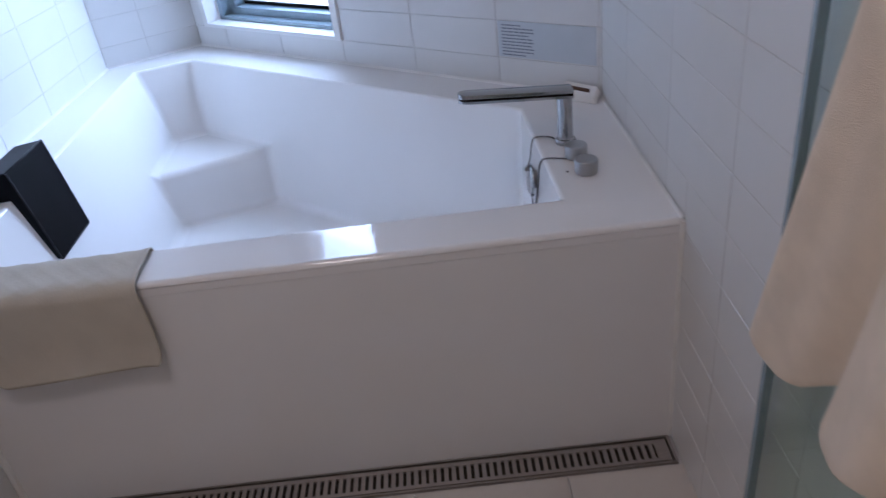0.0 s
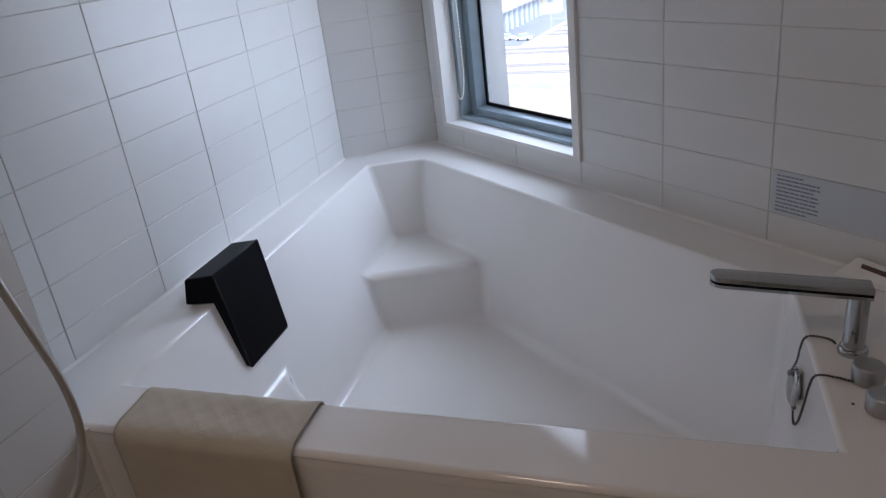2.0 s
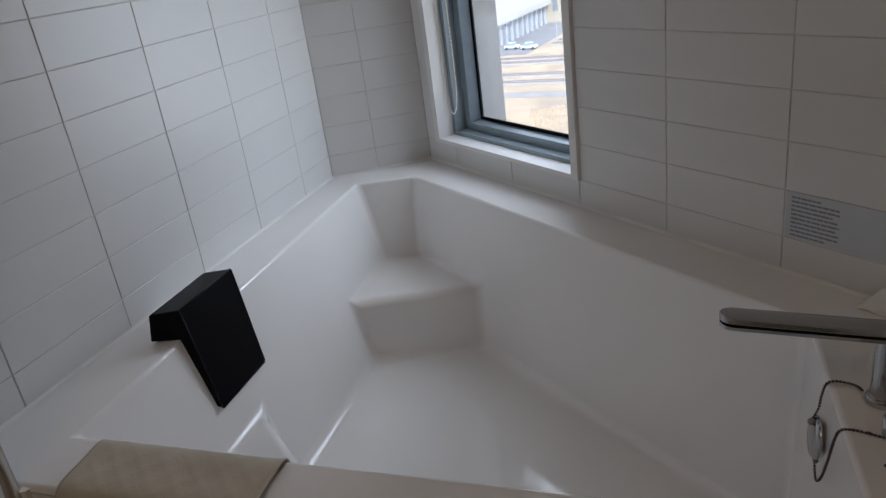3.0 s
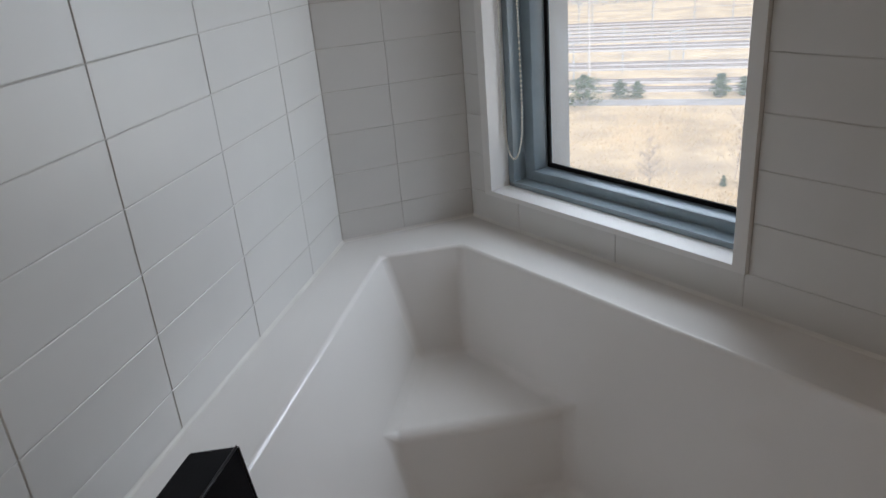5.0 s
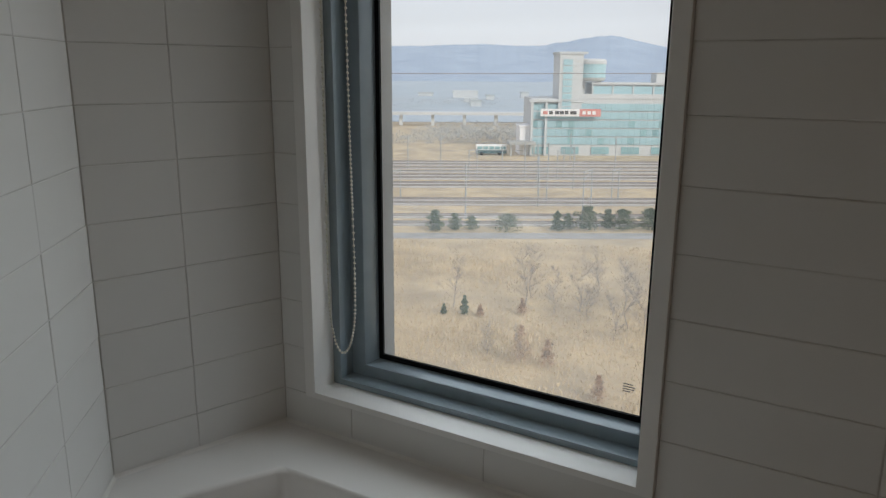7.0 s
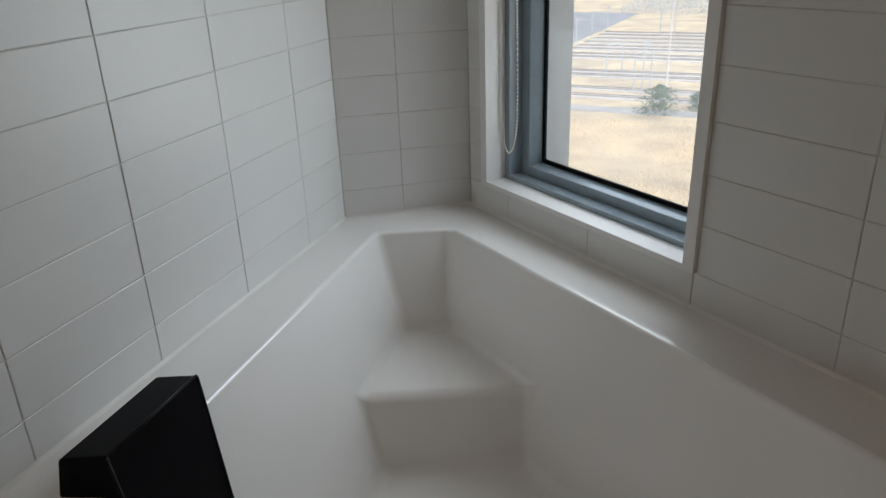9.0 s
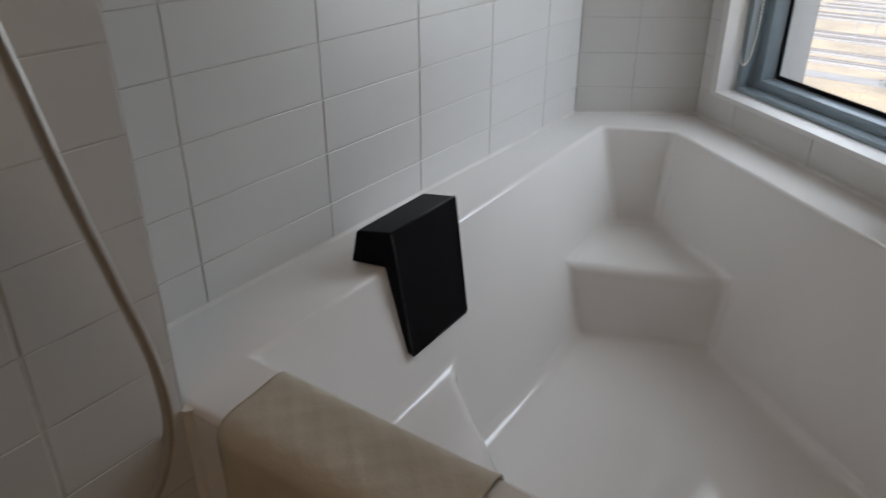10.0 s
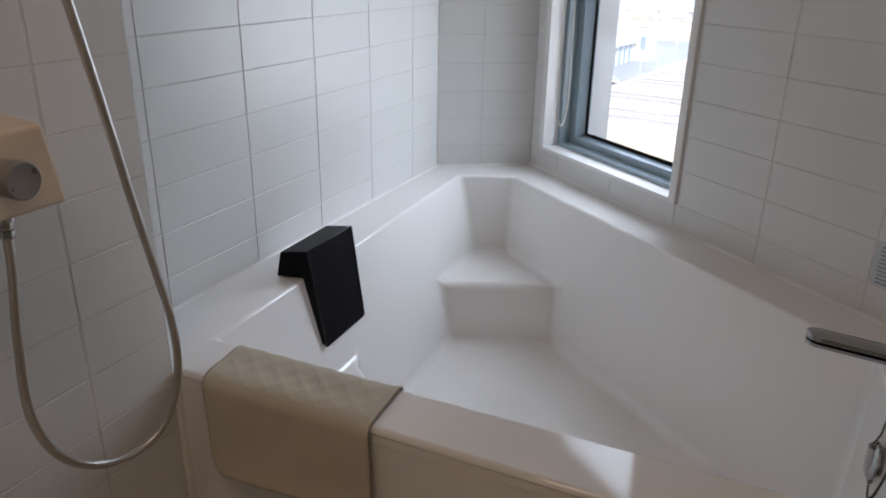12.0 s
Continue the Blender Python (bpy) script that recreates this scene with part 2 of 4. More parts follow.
# ---- window ----
def ring(bm, s0, s1, z0, z1, b_l, b_r, b_b, b_t, o0, o1, slope=0.0):
    """A rectangular frame with its own band width on each side; its inner edge can slope back."""
    outer = [(s0, z0), (s1, z0), (s1, z1), (s0, z1)]
    inner = [(s0 + b_l, z0 + b_b), (s1 - b_r, z0 + b_b), (s1 - b_r, z1 - b_t), (s0 + b_l, z1 - b_t)]
    fo = [bm.verts.new((s, o0, z)) for s, z in outer]
    fi = [bm.verts.new((s, o0 + slope, z)) for s, z in inner]
    bo = [bm.verts.new((s, o1, z)) for s, z in outer]
    bi = [bm.verts.new((s, o1, z)) for s, z in inner]
    for k in range(4):
        j = (k + 1) % 4
        bm.faces.new((fo[k], fo[j], fi[j], fi[k]))
        bm.faces.new((fi[k], fi[j], bi[j], bi[k]))
        bm.faces.new((bi[k], bi[j], bo[j], bo[k]))
        bm.faces.new((bo[k], bo[j], fo[j], fo[k]))


window_1 = tagged(new("window_1"), "tall window with blue-grey aluminium frame in white surround", "window", kind="structure")
window_1.matrix_basis = M_WIN


def wpart(name, bm, material, label="", bevel=0.0, parent=None):
    ob = new(name, mesh_of(name, bm, material, bevel > 0))
    ob.parent = parent or window_1
    if bevel:
        b = ob.modifiers.new("bevel", "BEVEL")
        b.width, b.segments, b.limit_method, b.harden_normals = bevel, 2, "ANGLE", True
    return tagged(ob, label)


WT = 1.817
bm = bmesh.new()
ring(bm, 0.066, 0.789, 0.617, WT, 0.026, 0.028, 0.013, 0.024, -0.010, 0.053)
wpart("window_surround", bm, M_TRIM, "white painted surround with a flat sill", 0.0015)
bm = bmesh.new()
ring(bm, 0.0895, 0.7635, 0.628, WT - 0.022, 0.0225, 0.014, 0.015, 0.02, 0.0515, 0.145)
wpart("outer_frame", bm, M_ALU, "blue-grey aluminium outer frame", 0.0015)
bm = bmesh.new()
ring(bm, 0.110, 0.7515, 0.641, WT - 0.04, 0.035, 0.010, 0.027, 0.02, 0.092, 0.145)
wpart("sash_frame", bm, M_ALU, "blue-grey aluminium sash", 0.002)
bm = bmesh.new()
ring(bm, 0.1445, 0.742, 0.6672, WT - 0.058, 0.0125, 0.011, 0.006, 0.02, 0.0925, 0.145, 0.0355)
wpart("glazing_bead", bm, M_ALU, "sloping aluminium glazing bead", 0.001)
bm = bmesh.new()
ring(bm, 0.1555, 0.7325, 0.672, WT - 0.076, 0.0105, 0.0105, 0.0115, 0.01, 0.127, 0.1335)
wpart("gasket", bm, M_GASKET, "black rubber gasket")
bm = bmesh.new()
box(bm, 0.160, 0.728, 0.1325, 0.1365, 0.678, WT - 0.08)
pane = wpart("pane", bm, M_GLASS, "clear glass pane")
pane.visible_shadow = False
bm = bmesh.new()
for k, (w, z) in enumerate(((0.018, 0.738), (0.022, 0.733), (0.020, 0.7285), (0.014, 0.724))):
    box(bm, 0.688, 0.688 + w, 0.1312, 0.1320, z, z + 0.0016)
wpart("etched_mark", bm, M_INK, "tiny printed glass mark", parent=pane)
bm = bmesh.new()
box(bm, -0.25, 0.085, 0.146, 0.285, 0.4, 2.2)
box(bm, 0.80, 1.3, 0.146, 0.285, 0.4, 2.2)
box(bm, 0.085, 0.80, 0.146, 0.285, 0.4, 0.585)
box(bm, 0.085, 0.80, 0.146, 0.285, 1.86, 2.2)
wpart("outer_jamb", bm, M_CONCRETE, "pale concrete outer reveal")

# bead chain of the rolled-up blind
bm = bmesh.new()
loop = curve([(0.100, 0.036, 1.80), (0.100, 0.036, 1.2), (0.098, 0.036, 0.85), (0.108, 0.036, 0.745), (0.130, 0.036, 0.710), (0.155, 0.036, 0.745), (0.166, 0.036, 0.85), (0.161, 0.036, 1.2), (0.155, 0.036, 1.80)], 400)
run, last = 0.0, loop[0]
for p in loop:
    run += (p - last).length
    last = p
    if run >= 0.0072:
        run = 0.0
        bmesh.ops.create_icosphere(bm, subdivisions=1, radius=0.0030, matrix=M_WIN @ Matrix.Translation(p))
tube(bm, [M_WIN @ q for q in loop[::3]], 0.0008, 5)
tagged(part("blind_chain", bm, M_BEAD, smooth=True), "ivory bead chain hanging in a loop by the window", "blind chain")

# ---- bathtub ----
RIM = 0.54


def side_plane(a, b, a_low, z_low):
    """The plane through the rim points a and b and a lower point."""
    p, q, r = Vector((*a, RIM)), Vector((*b, RIM)), Vector((*a_low, z_low))
    n = (q - p).cross(r - p).normalized()
    return n, n.dot(p)


def meet(*planes):
    a = np.array([list(n) for n, d in planes])
    return Vector(np.linalg.solve(a, np.array([d for n, d in planes])))


R_NL, R_NR, R_RR, R_FR, R_FL = (-0.012, 0.130), (1.228, 0.136), (1.214, 0.645), (0.126, 1.543), (-0.056, 1.468)
FL_Z = 0.08
PL = side_plane(R_NL, R_FL, (0.098, 0.60), FL_Z)
PF = side_plane(R_NL, R_NR, (0.5, 0.205), FL_Z)
PR = side_plane(R_NR, R_RR, (1.196, 0.4), FL_Z)
PW = side_plane(R_RR, R_FR, (0.65, 1.03), FL_Z)
PS = side_plane(R_FR, R_FL, (0.05, 1.455), 0.275)
PB, PZ = (Vector((0, 0, 1)), FL_Z), (Vector((0, 0, 1)), RIM)
PT1, PT2 = (Vector((0, 0, 1)), 0.275), (Vector((0, 0, 1)), 0.28)


def riser(a, b, back, drop):
    """A riser through the top edge a-b that leans out by back over its drop."""
    d = (Vector(b) - Vector(a)).normalized()
    side = Vector((d.y, -d.x, 0)) * back
    low = Vector(a) + side - Vector((0, 0, drop))
    n = d.cross(low - Vector(a)).normalized()
    return n, n.dot(Vector(a))


PQ1 = riser((0.036, 1.130, 0.275), (0.388, 1.266, 0.275), 0.028, 0.195)
PQ2 = riser((0.2104, 0.4325, 0.28), (0.0445, 0.574, 0.28), 0.025, 0.20)

bm = bmesh.new()
V = {}
for key, planes in {"lf": (PZ, PL, PF), "fr": (PZ, PF, PR), "rw": (PZ, PR, PW), "ws": (PZ, PW, PS), "sl": (PZ, PS, PL), "a": (PQ1, PL, PB), "b": (PQ1, PW, PB),
                    "c": (PW, PR, PB), "d": (PR, PF, PB), "e": (PF, PQ2, PB), "f": (PQ2, PL, PB), "g": (PT1, PL, PQ1), "h": (PT1, PW, PQ1), "i": (PT1, PW, PS),
                    "j": (PT1, PS, PL), "k": (PT2, PL, PQ2), "l": (PT2, PF, PQ2), "m": (PT2, PL, PF)}.items():
    V[key] = bm.verts.new(meet(*planes))
OUT = [(-0.176, 0.004), (1.425, 0.004), (1.425, 0.656), (0.120, 1.740), (-0.180, 1.546)]
for k, p in enumerate(OUT):
    V["o%d" % k] = bm.verts.new((*p, RIM))
    V["p%d" % k] = bm.verts.new((*p, RIM - 0.027))
V["q0"], V["q1"] = bm.verts.new((-0.176, 0.0075, RIM - 0.027)), bm.verts.new((1.425, 0.0075, RIM - 0.027))
for f in ("lf sl j g a f k m", "fr lf m l e d", "rw fr d c", "ws rw c b h i", "sl ws i j", "g h i j", "a b h g", "k l m", "f e l k", "a f e d c b",
          "lf fr o1 o0", "fr rw o2 o1", "rw ws o3 o2", "ws sl o4 o3", "sl lf o0 o4", "o0 o1 p1 p0", "p0 p1 q1 q0", "o1 o2 p2 p1", "o2 o3 p3 p2", "o3 o4 p4 p3", "o4 o0 p0 p4"):
    bm.faces.new([V[k] for k in f.split()])
wlay = bm.edges.layers.float.new("bevel_weight_edge")


def soften(w, *pairs):
    for pr in pairs:
        x, y = pr.split()
        for e in V[x].link_edges:
            if e.other_vert(V[x]) == V[y]:
                e[wlay] = w


soften(0.16, "lf fr", "fr rw", "rw ws", "ws sl", "sl lf")
soften(0.24, "o0 o1")
soften(0.35, "lf m", "sl j", "ws i", "fr d", "rw c")
soften(0.55, "a b", "b c", "c d", "d e", "a f", "e f")
soften(0.40, "i j", "g j", "h i", "a g", "b h", "k m", "l m", "e l", "f k")
soften(0.45, "g h", "k l")
for key in ("o0", "o1", "o2", "o3", "o4", "p0", "p1", "p2", "p3", "p4", "q0", "q1"):
    for e in V[key].link_edges:
        if e[wlay] == 0.0:
            e.smooth = False
bathtub = thing("bathtub", (0.62, 0.75, 0), "white acrylic corner bathtub with moulded seats, built in below a window", "bathtub")
shell = part("shell", bm, M_ACRYL, bathtub, "glossy white acrylic shell", smooth=True)
bv = shell.modifiers.new("bevel", "BEVEL")
bv.width, bv.segments, bv.limit_method, bv.harden_normals, bv.use_clamp_overlap = 0.05, 5, "WEIGHT", True, True
bm = bmesh.new()
box(bm, -0.17, 1.424, 0.0050, 0.032, 0.0, RIM - 0.0272)
part("front_panel", bm, M_PANEL, bathtub, "plain white front panel", bevel=0.002)


def fillet(bm, a, b, n, r=0.0055):
    """A hollow sealant fillet along the foot of a wall, from a to b, with the wall's normal n."""
    n = Vector((*n, 0)).normalized()
    prof_ = [(0.0, 0.0), (r, 0.0), (r * 0.42, r * 0.30), (r * 0.22, r * 0.62), (0.0, r * 1.2)]
    ends = [[bm.verts.new(Vector((*q, RIM + 0.0003)) + n * (u + 0.0004) + Vector((0, 0, w))) for u, w in prof_] for q in (a, b)]
    for k in range(5):
        bm.faces.new((ends[0][k], ends[0][(k + 1) % 5], ends[1][(k + 1) % 5], ends[1][k]))
    bm.faces.new(ends[0][::-1]), bm.faces.new(ends[1])


bm = bmesh.new()
fillet(bm, (-0.178, 0.002), (-0.182, 1.546), (1, 0))
fillet(bm, (-0.182, 1.547), (0.120, 1.741), (0.54, -0.84))
fillet(bm, (0.120, 1.741), (1.426, 0.657), (-0.6387, -0.7695))
fillet(bm, (1.426, 0.656), (1.426, 0.006), (-1, 0))
tube(bm, [(1.426, 0.006, RIM - 0.002), (1.426, 0.006, 0.0)], 0.007, 8)
tube(bm, [(0.004, 0.004, RIM - 0.004), (0.004, 0.004, 0.0)], 0.009, 8)
tagged(part("trim_sealant", bm, M_CAULK), "cream silicone bead round the bathtub", "sealant", kind="structure")

# ---- things at the bathtub ----
# headrest cushion: a hooked head on the ledge and a slab down the sloping side
CUSHION = [(-0.088, 0.606), (-0.024, 0.609), (0.0222, 0.367), (0.007, 0.373), (-0.036, 0.5415), (-0.052, 0.5425), (-0.096, 0.5445)]
bm = bmesh.new()
rings = []
for y, dx, lean in ((0.441, 0.0, 0.022), (0.553, -0.003, 0.020), (0.653, -0.006, 0.018)):
    row = []
    for x, z in CUSHION:
        depth = -0.024 + (0.609 - z) * 0.191 - x
        row.append(bm.verts.new((x + dx + 0.011, y + lean * (1 - depth / 0.066) - (0.609 - z) * (0.02 + 0.08 * (y - 0.442) / 0.252), z)))
    rings.append(row)
for a, b in zip(rings, rings[1:]):
    for k in range(7):
        bm.faces.new((a[k], a[(k + 1) % 7], b[(k + 1) % 7], b[k]))
bm.faces.new(rings[0][::-1]), bm.faces.new(rings[-1])
cushion = thing("bath_cushion", (-0.03, 0.57, 0.545), "black vinyl headrest cushion hooked over the bathtub ledge", "cushion")
part("pad", bm, M_VINYL, cushion, bevel=0.004)
face = [Vector(p) for p in ((-0.0130, 0.463, 0.6085), (-0.0190, 0.671, 0.6085), (0.0270, 0.6500, 0.368), (0.0330, 0.458, 0.368))]
for a, b in zip(face, face[1:] + face[:1]):
    bm = bmesh.new()
    tube(bm, [a.lerp(b, 0.01), a.lerp(b, 0.5), a.lerp(b, 0.99)], 0.0021, 8)
    part("piping", bm, M_PIPING, cushion, "raised black piping", smooth=True)

# rubber mat hung over the front edge
bm = bmesh.new()
NU, NV = 60, 64
prof = [Vector(p) for p in curve([(0.140, 0.505, 0), (0.133, 0.535, 0), (0.112, 0.5475, 0), (0.065, 0.5465, 0), (0.018, 0.5455, 0), (-0.004, 0.533, 0), (-0.008, 0.505, 0), (-0.010, 0.45, 0), (-0.014, 0.40, 0), (-0.024, 0.357, 0)], NV)]
grid = []
for j, p in enumerate(prof):
    v = j / NV
    row = []
    for i in range(NU + 1):
        u = i / NU
        inset = 0.0
        dv = max(0.0, v - 0.86) / 0.14
        if dv > 0:
            inset = 0.030 * (1 - math.sqrt(max(0.0, 1 - dv * dv)))
        x0, x1 = 0.052 + 0.040 * v + inset, 0.414 + 0.022 * v - inset * 0.45
        x = x0 + (x1 - x0) * u
        lift = 0.006 * max(0, u - 0.55) ** 2 * 4 * max(0, v - 0.45) + 0.004 * math.sin(5 * u) * max(0, v - 0.5)
        n = 0.0011 * (max(0, 1 - 5 * abs(((u * 7 + v * 9) % 1) - 0.5)) + max(0, 1 - 5 * abs(((u * 7 - v * 9) % 1) - 0.5))) if 0.05 < u < 0.95 and v < 0.96 else 0.0
        curl = 0.005 * max(0, (u - 0.86) / 0.14) ** 2
        row.append(bm.verts.new((x, p.x - lift - (curl if v > 0.45 else 0), p.y + (n if v < 0.5 else 0) + (curl if v < 0.6 else 0) + 0.045 * u * max(0, v - 0.6))))
    grid.append(row)
for a, b in zip(grid, grid[1:]):
    for i in range(NU):
        bm.faces.new((a[i], a[i + 1], b[i + 1], b[i]))
bath_mat = part("bath_mat", bm, M_MAT, smooth=True)
sol = bath_mat.modifiers.new("thickness", "SOLIDIFY")
sol.thickness, sol.offset = 0.004, 0.0
tagged(bath_mat, "beige rubber mat with diamond relief, draped over the tub edge", "bath mat")

# deck-mounted tap
FX, FY = 1.286, 0.402
tap = thing("bath_tap", (FX, FY, RIM), "chrome deck tap with a long flat spout and round handles", "tap")
bm = bmesh.new()
lathe(bm, [(0.023, 0.0), (0.024, 0.006), (0.022, 0.012), (0.0175, 0.014), (0.017, 0.112)], 28, Matrix.Translation((FX, FY, RIM)))
part("column", bm, M_CHROME, tap, smooth=True, bevel=0.001)
sp = curve([(FX + 0.017, FY - 0.002, 0.660), (FX - 0.10, FY - 0.006, 0.669), (FX - 0.232, FY - 0.012, 0.680)], 60)


def spout_slab(sec, reach):
    """A bar along the spout with a rounded tip, from its section and how far it reaches."""
    bm = bmesh.new()
    rr = []
    for i, p in enumerate(sp[:reach + 1]):
        t = i / reach
        w = 1.0 if t < 0.925 else math.sqrt(max(0.02, 1 - ((t - 0.925) / 0.075) ** 2))
        rr.append([bm.verts.new((p.x, p.y + a * w, p.z + b)) for a, b in sec])
    for a, b in zip(rr, rr[1:]):
        for k in range(len(sec)):
            bm.faces.new((a[k], a[(k + 1) % len(sec)], b[(k + 1) % len(sec)], b[k]))
    bm.faces.new(rr[0][::-1]), bm.faces.new(rr[-1])
    return bm


spout = part("spout", spout_slab([(-0.021, 0.002), (-0.020, 0.009), (-0.016, 0.011), (0.016, 0.011), (0.020, 0.009), (0.021, 0.002), (0.019, 0.0), (-0.019, 0.0)], 60), M_CHROME, tap, bevel=0.0008)
# The black core puts the groove's shade into its colour.
part("spout_groove", spout_slab([(-0.0165, -0.0045), (-0.0165, 0.001), (0.0165, 0.001), (0.0165, -0.0045)], 59), M_GASKET, spout, "groove along the spout, its shade coloured black")
part("spout_underside", spout_slab([(-0.0205, -0.0035), (0.0205, -0.0035), (0.019, -0.010), (0.012, -0.012), (-0.012, -0.012), (-0.019, -0.010)], 60), M_CHROME, spout, bevel=0.0008)
for x, y in ((1.293, 0.317), (1.299, 0.239)):
    bm = bmesh.new()
    lathe(bm, [(0.020, 0.0), (0.0240, 0.002), (0.0246, 0.028), (0.0230, 0.032), (0.0, 0.0325)][:4], 32, Matrix.Translation((x, y, RIM)))
    part("handle", bm, M_SATIN, tap, "satin chrome round handle", smooth=True, bevel=0.002)
bm = bmesh.new()
tube(bm, [(1.262, 0.252, RIM), (1.262, 0.252, RIM + 0.0012)], 0.0026, 10)
part("screw_cover", bm, M_KNOB_DARK, tap)
bm = bmesh.new()
tube(bm, [(1.255, 0.322, RIM), (1.255, 0.322, RIM + 0.0012)], 0.0022, 10)
part("screw_cover", bm, M_KNOB_DARK, tap)

# plug on its ball chain
plug = thing("bath_plug", (1.205, 0.42, 0.45), "chrome plug hanging by ball chains over the tub edge", "plug")
bm = bmesh.new()
lathe(bm, [(0.012, -0.012), (0.020, -0.010), (0.026, -0.004), (0.036, 0.0), (0.037, 0.003), (0.032, 0.007), (0.012, 0.0085)], 32, pose(1.207, 0.426, 0.447, 0, -84, 3))
part("stopper", bm, M_CHROME, plug, smooth=True)
bm = bmesh.new()
bmesh.ops.create_uvsphere(bm, u_segments=10, v_segments=6, radius=0.006, matrix=Matrix.Translation((1.198, 0.432, 0.472)))
part("rivet", bm, M_KNOB, plug, smooth=True)
bm = bmesh.new()
bmesh.ops.create_uvsphere(bm, u_segments=10, v_segments=6, radius=0.005, matrix=Matrix.Translation((1.205, 0.408, 0.414)))
part("clasp", bm, M_KNOB, plug, smooth=True)
for way in ([(FX - 0.022, FY + 0.015, 0.546), (1.255, 0.436, 0.5440), (1.230, 0.443, 0.5445), (1.217, 0.443, 0.538), (1.211, 0.441, 0.515), (1.208, 0.437, 0.496), (1.199, 0.432, 0.475)],
            [(FX - 0.005, 0.304, 0.5435), (1.262, 0.312, 0.5440), (1.232, 0.320, 0.5445), (1.218, 0.324, 0.538), (1.213, 0.330, 0.515), (1.210, 0.343, 0.468), (1.207, 0.362, 0.420), (1.204, 0.382, 0.396), (1.204, 0.400, 0.398), (1.204, 0.408, 0.411)]):
    bm = bmesh.new()
    pts = curve(way, 160)
    run, last = 0.0, pts[0]
    for p in pts:
        run += (p - last).length
        last = p
        if run >= 0.0048:
            run = 0.0
            bmesh.ops.create_icosphere(bm, subdivisions=1, radius=0.0027, matrix=Matrix.Translation(p))
    tube(bm, pts[::4], 0.0007, 5)
    part("ball_chain", bm, M_CHAIN, plug, "fine dark metal ball chain", smooth=True)

# paper packet in the corner of the ledge
packet = thing("soap_packet", (1.37, 0.655, RIM), "white paper soap packet with brown print on the ledge", "packet")
bm = bmesh.new()
pv = [bm.verts.new(p) for p in ((1.300, 0.700, 0.5405), (1.402, 0.606, 0.5405), (1.420, 0.640, 0.560), (1.342, 0.726, 0.562), (1.312, 0.694, 0.553), (1.394, 0.618, 0.553), (1.412, 0.646, 0.574), (1.346, 0.712, 0.576))]
for f in ((3, 2, 1, 0), (4, 5, 6, 7), (0, 1, 5, 4), (1, 2, 6, 5), (2, 3, 7, 6), (3, 0, 4, 7)):
    bm.faces.new([pv[i] for i in f])
part("wrapper", bm, M_PAPER, packet, bevel=0.002)
bm = bmesh.new()
bx = [Vector((1.346, 0.685, 0.5665)), Vector((1.390, 0.6405, 0.5655)), Vector((1.3935, 0.6455, 0.5695)), Vector((1.3495, 0.690, 0.5705))]
lo = [bm.verts.new(p - Vector((0, 0, 0.004))) for p in bx]
hi = [bm.verts.new(p) for p in bx]
bm.faces.new(hi)
for k in range(4):
    bm.faces.new((lo[k], lo[(k + 1) % 4], hi[(k + 1) % 4], hi[k]))
part("print", bm, M_BROWNINK, packet, "brown printed bar")

# notice stuck on the tiles
notice = tagged(new("notice"), "pale grey printed notice stuck on the wall tiles", "notice")
notice.matrix_basis = M_WIN
bm = bmesh.new()
box(bm, 1.392, 1.683, -0.0012, 0.0008, 0.6205, 0.7165)
wpart("sheet", bm, M_STICKER, parent=notice)
random.seed(4)
for k in range(10):
    bm = bmesh.new()
    wdt = (0.060, 0.098, 0.099, 0.085, 0.097, 0.099, 0.092, 0.099, 0.098, 0.072)[k]
    z = 0.708 - k * 0.0088
    x = 1.404
    while x < 1.404 + wdt:
        w = min(random.uniform(0.006, 0.018), 1.404 + wdt - x)
        box(bm, x, x + w, -0.0018, -0.0010, z - 0.0036, z)
        x += w + 0.002
    wpart("text_line", bm, M_PRINT, "line of small grey print" if k == 0 else "", parent=notice)

# ---- shower side ----
mixer = thing("shower_mixer", (0.0, -0.36, 0.945), "cream shower mixer box with two grey round knobs", "shower mixer")
bm = bmesh.new()
pv = [bm.verts.new(p) for p in ((0.0, -0.52, 0.944), (0.0, -0.219, 0.944), (0.0, -0.231, 1.064), (0.0, -0.52, 1.064), (0.097, -0.52, 0.950), (0.097, -0.225, 0.950), (0.090, -0.237, 1.058), (0.090, -0.52, 1.058))]
for f in ((3, 2, 1, 0), (4, 5, 6, 7), (0, 1, 5, 4), (1, 2, 6, 5), (2, 3, 7, 6), (3, 0, 4, 7)):
    bm.faces.new([pv[i] for i in f])
part("casing", bm, M_MIXER, mixer, bevel=0.007)
KNOB_X = 0.131
